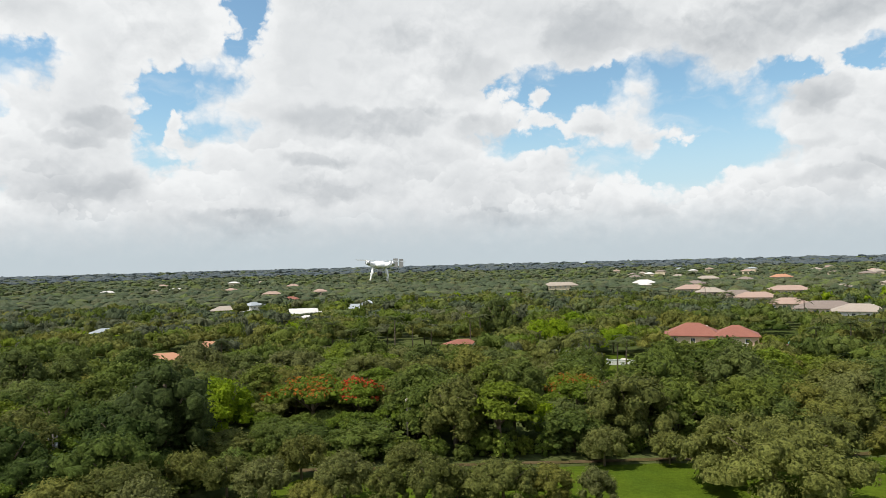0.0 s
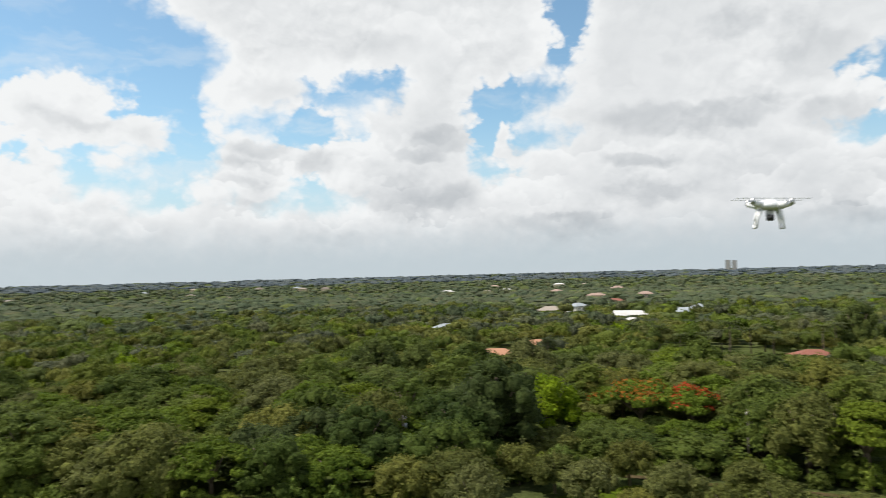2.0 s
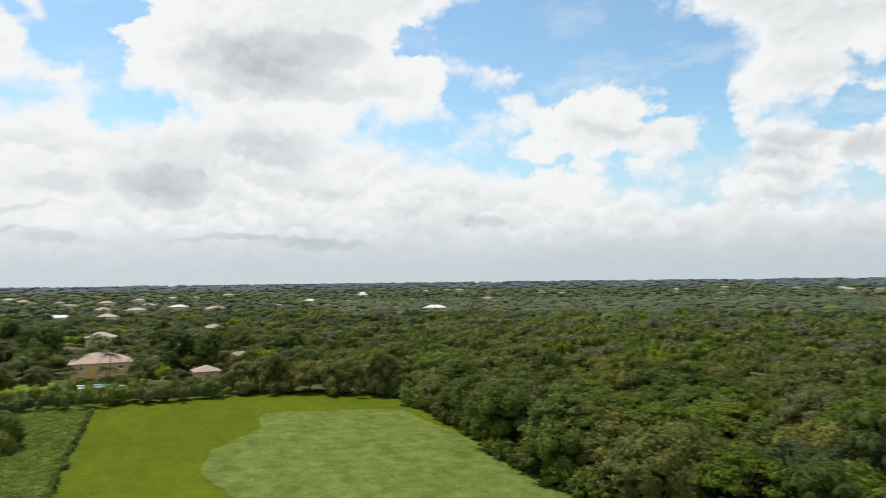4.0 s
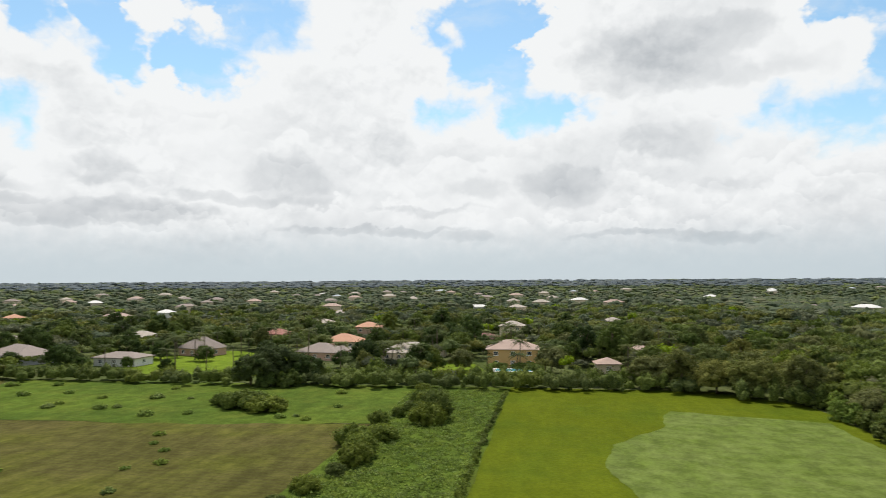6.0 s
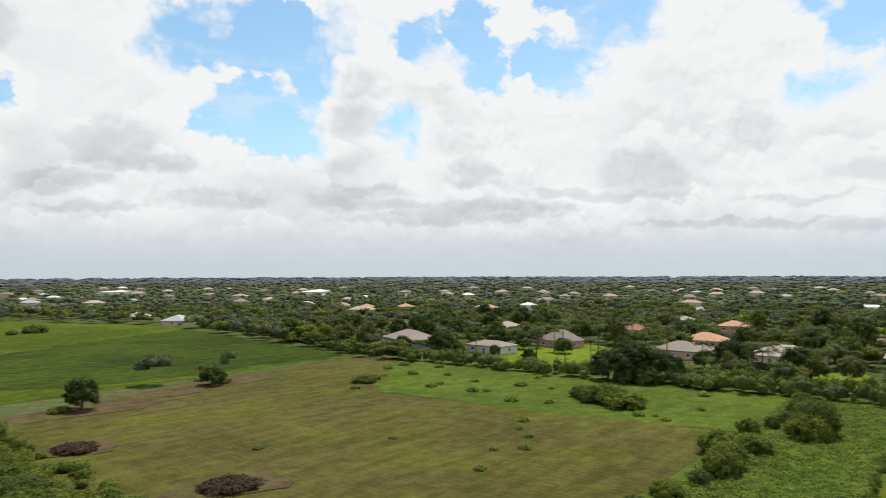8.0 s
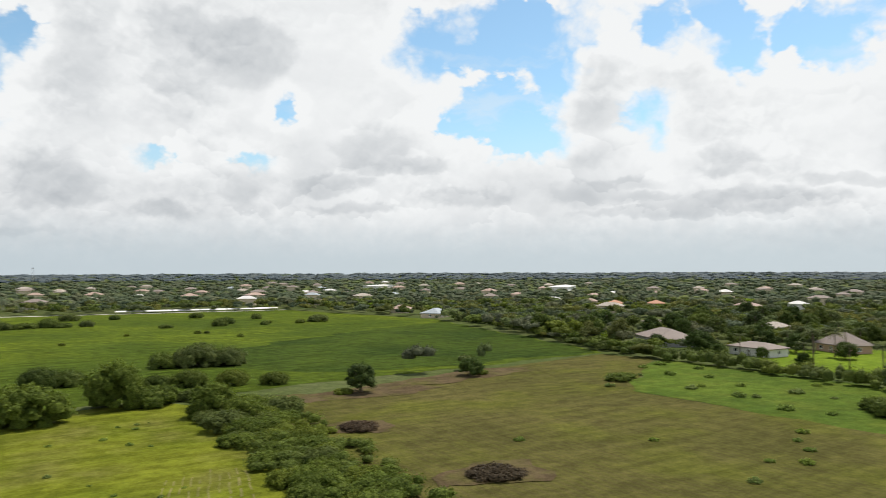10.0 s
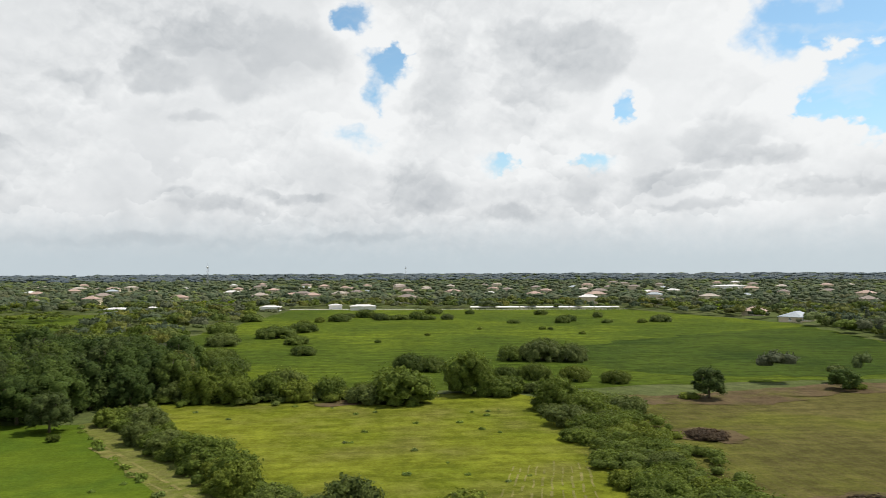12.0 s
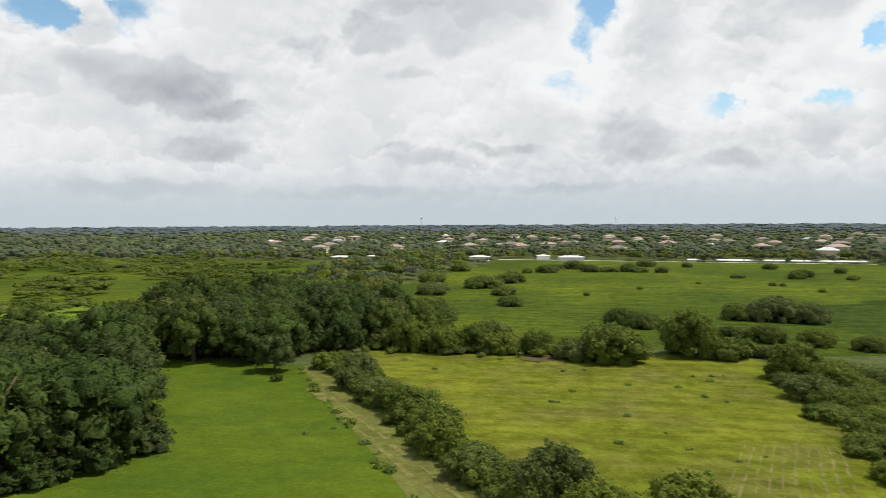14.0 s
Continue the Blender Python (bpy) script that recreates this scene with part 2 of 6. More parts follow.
    rim = n.ramp(solid, 0.2, 2.2, 0.22, 0.0)
    under = deepest(shade_rows(), bent)
    grey = n.math("MULTIPLY", n.ramp(n.math("SUBTRACT", under, n.math("MULTIPLY", lumps, 0.13)), 0.04, 0.34), n.math("MULTIPLY_ADD", under, 0.50, 0.10))
    broad = n.math("MULTIPLY", n.math("SUBTRACT", n.noise(n.vec("MULTIPLY", at, (0.055, 0.12, 1)), 1.0, 4.0, 0.55), 0.5), 0.62)
    # banks of cumulus, one behind the other: bright heads over grey bases
    banks = None
    for k, (base, deep) in enumerate(((17.5, 4.0), (12.6, 3.2), (9.4, 2.5), (7.2, 1.9), (5.6, 1.4), (4.3, 1.0))):
        spot = n.vec("ADD", n.vec("ADD", at, n.vec("MULTIPLY", bend, (0.5 * deep, 0.35 * deep, 0))), (37.0 * k, 0, 0))
        crest = n.noise(n.vec("MULTIPLY", spot, (0.22 / deep, 0.02, 0)), 1.0, 2.0, 0.5)
        tops = heap(n.vec("MULTIPLY", spot, (1.0, 1.15, 0)), ((0.42 / deep, 0.55), (1.1 / deep, 0.30), (2.8 / deep, 0.15)), 0.15)
        rise = n.math("ADD", n.math("MULTIPLY", n.math("SUBTRACT", crest, 0.5), 4.0 * deep), n.math("MULTIPLY", n.math("SUBTRACT", tops, 0.5), 2.6 * deep))
        below = n.math("SUBTRACT", n.math("ADD", rise, base), height)
        tone = n.ramp(below, 0.0, 2.2 * deep, 0.13, -0.12, smooth=False)
        over = n.math("MULTIPLY", n.ramp(below, -0.02 * deep, 0.16 * deep), n.ramp(n.noise(spot, 0.30 / deep, 2.0), 0.40, 0.58, 0.0, 0.9))
        if banks is None:
            banks = n.math("MULTIPLY", tone, over)
        else:
            banks = n.math("ADD", n.math("MULTIPLY", banks, n.math("SUBTRACT", 1.0, over)), n.math("MULTIPLY", tone, over))
    toward = n.vec("DOT_PRODUCT", way, tuple(SUN_WAY), out=1)
    glow = n.ramp(toward, 0.15, 0.85, 0.0, 0.30)
    light = n.math("ADD", n.math("ADD", relief, banks), n.math("ADD", broad, rim))
    light = n.math("SUBTRACT", n.math("ADD", light, n.math("ADD", n.math("MULTIPLY", glow, 0.7), 0.73)), grey, clamp=True)
    cloud = n.mix(light, (0.37, 0.405, 0.44), (0.90, 0.915, 0.92))
    # the white haze low over the land
    haze = n.ramp(n.math("ADD", height, n.math("MULTIPLY", fine, 2.0)), 0.4, 5.0, 0.90, 0.0)
    cloud = n.mix(haze, cloud, n.mix(glow, (0.53, 0.61, 0.655), (0.81, 0.885, 0.90)))
    sky = n.add("TexSky")
    sky.sky_type, sky.sun_disc, sky.sun_elevation, sky.sun_rotation = "NISHITA", False, sh, -sa
    sky.air_density, sky.dust_density, sky.ozone_density = 1.0, 0.4, 2.0
    air = n.vec("MULTIPLY", sky.outputs[0], (0.142, 0.160, 0.148))
    air = n.mix(n.ramp(height, 3.0, 13.0, 0.75, 0.0), air, (0.56, 0.70, 0.80))
    # thin veils in the clear air
    veil = n.math("MULTIPLY", n.ramp(n.noise(n.vec("MULTIPLY", bent, (0.10, 0.34, 0)), 1.0, 4.0, 0.6), 0.50, 0.72, 0.0, 0.55), n.ramp(height, 20.0, 6.0, 0.5, 1.0))
    air = n.mix(veil, air, (0.80, 0.85, 0.88))
    clear = n.math("SUBTRACT", 1.0, cover)
    shown = n.mix(n.math("MULTIPLY", clear, n.ramp(height, 2.0, 6.0)), cloud, air)
    back = n.add("Background")
    n.put(back.inputs[0], shown)
    out = n.add("OutputWorld")
    n.put(out.inputs[0], back.outputs[0])


build_sky()

# ---- materials ----


def material(name):
    m = bpy.data.materials.new(name)
    m.use_nodes = True
    return m, Nodes(m.node_tree)


def finish(n, colour, rough=0.8, gloss=0.3, bump=None, strength=0.3, distance=0.1, metal=0.0, thin=0.0):
    shade = n.add("BsdfPrincipled")
    n.put(shade.inputs["Base Color"], colour), n.put(shade.inputs["Roughness"], rough)
    n.put(shade.inputs["Specular IOR Level"], gloss), n.put(shade.inputs["Metallic"], metal)
    if bump is not None:
        b = n.add("Bump")
        n.put(b.inputs["Height"], bump), n.put(b.inputs["Strength"], strength), n.put(b.inputs["Distance"], distance)
        n.put(shade.inputs["Normal"], b.outputs[0])
    result = shade.outputs[0]
    if thin:
        glow = n.add("BsdfTranslucent")
        n.put(glow.inputs[0], colour)
        both = n.add("MixShader")
        n.put(both.inputs[0], thin), n.put(both.inputs[1], result), n.put(both.inputs[2], glow.outputs[0])
        result = both.outputs[0]
    out = n.add("OutputMaterial")
    n.put(out.inputs[0], result)


def leaf_material(name, dark, bright, warm, patch=0.09, even=False):
    """Foliage: differs from plant to plant, from clump to clump and from spray to spray."""
    m, n = material(name)
    geo = n.add("NewGeometry")
    own = n.add("ObjectInfo").outputs["Random"]
    place = geo.outputs["Position"]
    wide = n.ramp(n.noise(place, patch, 2.0), 0.34, 0.66)
    clump = n.noise(place, 0.55, 3.0, 0.6)
    sprig = n.noise(place, 2.6, 4.0, 0.72)
    spray = geo.outputs["Random Per Island"]
    plant = n.add("Attribute")
    plant.attribute_name = "tone"
    own = n.math("FRACT", n.math("ADD", own, plant.outputs["Fac"]))
    f = n.math("ADD", n.math("MULTIPLY", own, 0.42), n.math("ADD", n.math("MULTIPLY", wide, 0.24), n.math("MULTIPLY", spray, 0.34)))
    colour = n.mix(f, dark, bright)
    colour = n.mix(n.ramp(clump, 0.52, 0.78, 0.0, 0.55), colour, warm)
    # some plants are greyer, some yellower than the rest
    other = n.math("FRACT", n.math("MULTIPLY", own, 7.31))
    level = sum(bright) / 3
    if even:
        other = 0.5
    colour = n.mix(n.ramp(other, 0.62, 1.0, 0.0, 0.30), colour, (level * 1.05, level * 1.08, level * 0.55))
    colour = n.mix(n.ramp(other, 0.34, 0.0, 0.0, 0.35), colour, (bright[0] * 1.35, bright[1] * 1.15, bright[2] * 0.8))
    grain = n.vec("SCALE", colour)
    n.put(grain.node.inputs["Scale"], n.ramp(sprig, 0.30, 0.70, 0.55, 1.40))
    bump = n.math("ADD", n.noise(place, 1.6, 3.0, 0.7), n.math("MULTIPLY", sprig, 0.6))
    finish(n, grain, 0.7, 0.08, bump, 0.9, 0.5, thin=0.34)
    return m


LEAF = {
    "deep": leaf_material("deep_green_leaves", (0.039, 0.064, 0.015), (0.156, 0.200, 0.036), (0.179, 0.200, 0.044)),
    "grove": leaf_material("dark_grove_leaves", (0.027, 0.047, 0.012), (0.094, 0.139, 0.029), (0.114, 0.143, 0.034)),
    "olive": leaf_material("olive_leaves", (0.062, 0.075, 0.020), (0.204, 0.218, 0.053), (0.229, 0.224, 0.065)),
    "fresh": leaf_material("fresh_green_leaves", (0.057, 0.095, 0.011), (0.165, 0.227, 0.025), (0.200, 0.232, 0.030)),
    "lime": leaf_material("lime_green_leaves", (0.099, 0.165, 0.006), (0.242, 0.330, 0.013), (0.286, 0.330, 0.017), even=True),
    "flame": leaf_material("orange_blossom", (0.237, 0.098, 0.018), (0.413, 0.163, 0.025), (0.350, 0.188, 0.030), even=True),
    "red": leaf_material("red_blossom", (0.300, 0.045, 0.015), (0.500, 0.085, 0.027), (0.425, 0.112, 0.025), even=True),
    "palm": leaf_material("palm_fronds", (0.049, 0.066, 0.020), (0.151, 0.180, 0.060), (0.180, 0.187, 0.086)),
    "hedge": leaf_material("hedge_leaves", (0.050, 0.078, 0.012), (0.166, 0.214, 0.034), (0.190, 0.214, 0.042)),
    "weed": leaf_material("weed_leaves", (0.120, 0.180, 0.032), (0.220, 0.300, 0.055), (0.240, 0.290, 0.065)),
    # distance haze is put into these leaf colours: paler, greyer, bluest at the horizon
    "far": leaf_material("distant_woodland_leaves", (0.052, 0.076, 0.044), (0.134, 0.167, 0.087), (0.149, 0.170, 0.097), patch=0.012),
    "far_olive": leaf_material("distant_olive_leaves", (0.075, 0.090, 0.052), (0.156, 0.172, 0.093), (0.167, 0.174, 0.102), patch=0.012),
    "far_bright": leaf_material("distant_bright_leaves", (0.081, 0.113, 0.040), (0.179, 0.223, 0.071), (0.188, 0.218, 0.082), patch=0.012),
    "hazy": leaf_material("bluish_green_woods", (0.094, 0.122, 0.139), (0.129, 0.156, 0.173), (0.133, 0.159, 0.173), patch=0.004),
    "dry": leaf_material("dry_branches", (0.048, 0.032, 0.019), (0.124, 0.088, 0.056), (0.150, 0.112, 0.068)),
}


def ground_material(name, a, b, c, wide=0.02, patch=0.12, rows=0.0, row_turn=0.0, streak=0.05, rough=0.16, swirl=3.0, lines=0.45):
    """Grass or bare soil: broad drifts, patches, and a fine grain; rows: spacing of mower rows in metres."""
    m, n = material(name)
    place = n.add("NewGeometry").outputs["Position"]
    broad = n.ramp(n.noise(place, wide, 3.0, 0.55), 0.36, 0.64)
    mid = n.ramp(n.noise(place, patch, 4.0, 0.6), 0.42, 0.70)
    fine = n.noise(place, 1.4, 4.0, 0.7)
    clump = n.noise(place, 0.28, 5.0, 0.68)
    drawn = n.noise(n.vec("MULTIPLY", place, (0.05, 0.32, 1)), 1.0, 4.0, 0.62)
    colour = n.mix(broad, a, b)
    colour = n.mix(n.math("MULTIPLY", mid, 0.75), colour, c)
    if rows:
        turned = n.add("VectorRotate", mode="Z_AXIS")
        n.put(turned.inputs["Vector"], place), n.put(turned.inputs["Angle"], radians(row_turn))
        wave = n.add("TexWave")
        n.put(wave.inputs["Vector"], turned.outputs[0]), n.put(wave.inputs["Scale"], 0.314 / rows)
        n.put(wave.inputs["Distortion"], swirl), n.put(wave.inputs["Detail"], 2.0), n.put(wave.inputs["Detail Scale"], 0.6)
        colour = n.mix(n.math("MULTIPLY", wave.outputs["Fac"], lines), colour, c)
    dark = n.vec("SCALE", colour)
    shade = n.math("MULTIPLY", n.ramp(clump, 0.34, 0.66, 1 - 1.3 * rough, 1 + rough), n.ramp(drawn, 0.36, 0.64, 1 - 1.3 * streak, 1 + streak))
    n.put(dark.node.inputs["Scale"], n.math("MULTIPLY", n.ramp(fine, 0.3, 0.7, 0.86, 1.12), shade))
    finish(n, dark, 0.95, 0.02, n.math("ADD", n.math("MULTIPLY", fine, 0.4), clump), 0.7, 0.6)
    return m


GRASS = {
    "ground": ground_material("rough_ground", (0.060, 0.080, 0.022), (0.076, 0.092, 0.030), (0.098, 0.104, 0.046), 0.006, 0.03),
    "sward": ground_material("green_hay_field", (0.074, 0.093, 0.004), (0.086, 0.107, 0.006), (0.062, 0.090, 0.006), 0.02, 0.06, rough=0.07),
    "pale": ground_material("pale_cut_grass", (0.106, 0.138, 0.032), (0.122, 0.152, 0.040), (0.082, 0.116, 0.018), 0.05, 0.16, 4.5, 35, swirl=14.0, lines=0.30),
    "brown": ground_material("dry_mown_field", (0.068, 0.062, 0.019), (0.090, 0.076, 0.027), (0.088, 0.094, 0.015), 0.012, 0.05, 1.6, 4, streak=0.12, lines=0.3),
    "burnt": ground_material("scorched_soil", (0.078, 0.056, 0.030), (0.100, 0.074, 0.040), (0.080, 0.078, 0.020), 0.05, 0.12),
    "yellow": ground_material("yellow_green_pasture", (0.098, 0.116, 0.010), (0.130, 0.142, 0.014), (0.112, 0.106, 0.026), 0.03, 0.07, streak=0.12, rough=0.20),
    "meadow": ground_material("tall_green_meadow", (0.044, 0.068, 0.008), (0.098, 0.126, 0.010), (0.054, 0.078, 0.009), 0.010, 0.045, 7.0, 86, streak=0.18, rough=0.22),
    # meadow green darkened: a cloud's shadow is put into the colour
    "cloud_shade": ground_material("dark_tall_grass", (0.026, 0.044, 0.007), (0.046, 0.068, 0.009), (0.036, 0.058, 0.008), 0.02, 0.06, streak=0.15, rough=0.2),
    "weedy": ground_material("weedy_grass", (0.056, 0.088, 0.013), (0.074, 0.110, 0.015), (0.092, 0.116, 0.018), 0.03, 0.10),
    "sunny": ground_material("sunny_garden_grass", (0.110, 0.160, 0.014), (0.140, 0.196, 0.018), (0.096, 0.150, 0.014), 0.04, 0.10, rough=0.10),
    "lawn": ground_material("smooth_lawn", (0.060, 0.092, 0.008), (0.080, 0.112, 0.010), (0.048, 0.082, 0.009), 0.025, 0.08, rough=0.08),
    "track": ground_material("grassy_track", (0.094, 0.110, 0.018), (0.112, 0.118, 0.026), (0.132, 0.126, 0.042), 0.05, 0.15, 2.2, 60),
    "straw": ground_material("straw_soil", (0.178, 0.158, 0.058), (0.148, 0.138, 0.042), (0.108, 0.118, 0.022), 0.10, 0.30),
}


def plain_material(name, a, b, scale=1.0, rough=0.7, gloss=0.3, metal=0.0, strength=0.2):
    m, n = material(name)
    place = n.add("TexCoord").outputs["Object"]
    own = n.add("ObjectInfo").outputs["Random"]
    f = n.math("ADD", n.math("MULTIPLY", n.noise(place, scale, 4.0, 0.65), 0.75), n.math("MULTIPLY", own, 0.25))
    grain = n.noise(place, scale * 8, 2.0)
    finish(n, n.mix(f, a, b), rough, gloss, grain, strength, 0.02, metal)
    return m


def tile_material(name, a, b):
    """Roof tiles: courses along the slope, uneven in colour, with weather stains."""
    m, n = material(name)
    place = n.add("TexCoord").outputs["Object"]
    wave = n.add("TexWave")
    wave.bands_direction = "Z"
    n.put(wave.inputs["Vector"], place), n.put(wave.inputs["Scale"], 1.9), n.put(wave.inputs["Distortion"], 0.6)
    stain = n.noise(place, 0.35, 5.0, 0.7)
    speck = n.noise(place, 3.0, 2.0)
    f = n.math("ADD", n.math("MULTIPLY", stain, 0.7), n.math("MULTIPLY", speck, 0.3))
    finish(n, n.mix(f, a, b), 0.75, 0.25, wave.outputs["Fac"], 0.5, 0.06)
    return m


BARK = plain_material("bark", (0.10, 0.075, 0.05), (0.20, 0.165, 0.12), 2.0, 0.9, 0.1)
TILE = {
    "red": tile_material("red_roof_tiles", (0.20, 0.075, 0.052), (0.30, 0.125, 0.09)),
    "orange": tile_material("orange_roof_tiles", (0.36, 0.17, 0.095), (0.48, 0.26, 0.16)),
    "pink": tile_material("pink_roof_tiles", (0.29, 0.20, 0.16), (0.40, 0.29, 0.235)),
    "tan": tile_material("tan_roof_tiles", (0.28, 0.235, 0.19), (0.39, 0.335, 0.28)),
    "brown": tile_material("brown_roof_tiles", (0.17, 0.135, 0.115), (0.26, 0.21, 0.18)),
    "grey": tile_material("grey_roof_shingles", (0.26, 0.29, 0.31), (0.38, 0.41, 0.43)),
    "white": tile_material("white_roof_tiles", (0.50, 0.48, 0.45), (0.64, 0.62, 0.59)),
    "maroon": tile_material("maroon_roof_tiles", (0.12, 0.045, 0.035), (0.19, 0.075, 0.06)),
}
WALL = {
    "cream": plain_material("cream_stucco", (0.58, 0.48, 0.34), (0.66, 0.56, 0.42), 0.6, 0.85, 0.2),
    "ochre": plain_material("ochre_stucco", (0.48, 0.30, 0.11), (0.56, 0.37, 0.16), 0.6, 0.85, 0.2),
    "white": plain_material("white_stucco", (0.68, 0.66, 0.62), (0.78, 0.76, 0.72), 0.6, 0.85, 0.2),
    "grey": plain_material("grey_stucco", (0.32, 0.31, 0.30), (0.42, 0.41, 0.40), 0.6, 0.85, 0.2),
    "pink": plain_material("pink_stucco", (0.52, 0.33, 0.24), (0.60, 0.40, 0.30), 0.6, 0.85, 0.2),
}
PAINT = plain_material("white_paint", (0.74, 0.74, 0.72), (0.82, 0.82, 0.80), 1.5, 0.45, 0.4)
PAVING = plain_material("pale_paving", (0.48, 0.45, 0.40), (0.60, 0.57, 0.52), 0.4, 0.85, 0.2)
METAL = plain_material("galvanised_metal", (0.42, 0.43, 0.44), (0.55, 0.56, 0.57), 3.0, 0.4, 0.5, 0.7)
TIMBER = plain_material("grey_timber", (0.20, 0.17, 0.14), (0.30, 0.27, 0.23), 2.0, 0.9, 0.1)
COURT = plain_material("green_court", (0.10, 0.24, 0.17), (0.14, 0.29, 0.21), 0.5, 0.8, 0.2)
SHELL = plain_material("white_plastic", (0.76, 0.77, 0.78), (0.82, 0.83, 0.84), 12.0, 0.3, 0.5)
BLACK = plain_material("black_plastic", (0.02, 0.02, 0.022), (0.035, 0.035, 0.04), 12.0, 0.4, 0.5)


def glass_material(name, tint, rough):
    m, n = material(name)
    finish(n, tint, rough, 0.6)
    return m


PANE = glass_material("dark_window_glass", (0.03, 0.035, 0.04), 0.08)
WATER = glass_material("pool_water", (0.05, 0.36, 0.46), 0.06)

# ---- building blocks ----
rng = np.random.default_rng(7)


def mesh_of(name, verts, groups, materials, smooth=()):
    """A mesh from arrays: groups are (faces as an n x 3 or n x 4 array, material index)."""
    me = bpy.data.meshes.new(name)
    verts = np.asarray(verts, np.float32)
    me.vertices.add(len(verts))
    me.vertices.foreach_set("co", verts.ravel())
    groups = [(np.asarray(f, np.int32), k) for f, k in groups if len(f)]
    total = sum(f.size for f, k in groups)
    me.loops.add(total)
    me.loops.foreach_set("vertex_index", np.concatenate([f.ravel() for f, k in groups]))
    sizes = np.concatenate([np.full(len(f), f.shape[1], np.int32) for f, k in groups])
    me.polygons.add(len(sizes))
    me.polygons.foreach_set("loop_start", np.concatenate([[0], np.cumsum(sizes)[:-1]]).astype(np.int32))
    me.polygons.foreach_set("material_index", np.concatenate([np.full(len(f), k, np.int32) for f, k in groups]))
    flags = np.concatenate([np.full(len(f), i in smooth, bool) for i, (f, k) in enumerate(groups)])
    me.polygons.foreach_set("use_smooth", flags)
    for m in materials:
        me.materials.append(m)
    me.update(calc_edges=True)
    me.validate()
    return me


def part(name, bm, mat, parent=None, label=""):
    """Links a bmesh as one mesh object under a thing or a part."""
    me = bpy.data.meshes.new(name)
    bmesh.ops.recalc_face_normals(bm, faces=bm.faces)
    bm.to_mesh(me), bm.free()
    me.materials.append(mat)
    return part_of(name, me, parent, label)


def part_of(name, me, parent=None, label=""):
    ob = new(name, me)
    ob.parent = parent
    return tagged(ob, label)


def box_into(bm, x0, y0, z0, x1, y1, z1, bevel=0.0):
    made = bmesh.ops.create_cube(bm, size=1)["verts"]
    for v in made:
        v.co = Vector(((x0 + x1) / 2 + v.co.x * (x1 - x0), (y0 + y1) / 2 + v.co.y * (y1 - y0), (z0 + z1) / 2 + v.co.z * (z1 - z0)))
    if bevel:
        edges = list({e for v in made for e in v.link_edges})
        bmesh.ops.bevel(bm, geom=edges, offset=bevel, segments=1, affect="EDGES", profile=0.5)


def box(x0, y0, z0, x1, y1, z1, bevel=0.0):
    bm = bmesh.new()
    box_into(bm, x0, y0, z0, x1, y1, z1, bevel)
    return bm


def tube(points, radii, sides=8):
    """A tapered tube along points."""
    bm = bmesh.new()
    rings = []
    for i, (p, r) in enumerate(zip(points, radii)):
        a, b = Vector(points[max(i - 1, 0)]), Vector(points[min(i + 1, len(points) - 1)])
        turn = (b - a).to_track_quat("Z", "Y").to_matrix()
        rings.append([bm.verts.new(Vector(p) + turn @ Vector((r * math.cos(k * math.tau / sides), r * math.sin(k * math.tau / sides), 0))) for k in range(sides)])
    for one, two in zip(rings, rings[1:]):
        for k in range(sides):
            bm.faces.new((one[k], one[(k + 1) % sides], two[(k + 1) % sides], two[k]))
    bm.faces.new(rings[0][::-1]), bm.faces.new(rings[-1])
    for f in bm.faces:
        f.smooth = True
    return bm


def merge(bms):
    """One bmesh from several."""
    out = bmesh.new()
    for bm in bms:
        me = bpy.data.meshes.new("piece")
        bm.to_mesh(me), bm.free()
        out.from_mesh(me)
        bpy.data.meshes.remove(me)
    return out


def unit_ball(level):
    bm = bmesh.new()
    bmesh.ops.create_icosphere(bm, subdivisions=level, radius=1)
    v = np.array([v.co[:] for v in bm.verts])
    f = np.array([[w.index for w in t.verts] for t in bm.faces])
    bm.free()
    return v, f


BALL1, BALL2 = unit_ball(1), unit_ball(2)
DOME = (BALL1[0], BALL1[1][BALL1[0][BALL1[1]][:, :, 2].mean(1) > -0.3])


def unit(v):
    return v / np.maximum(np.linalg.norm(v, axis=-1, keepdims=True), 1e-9)


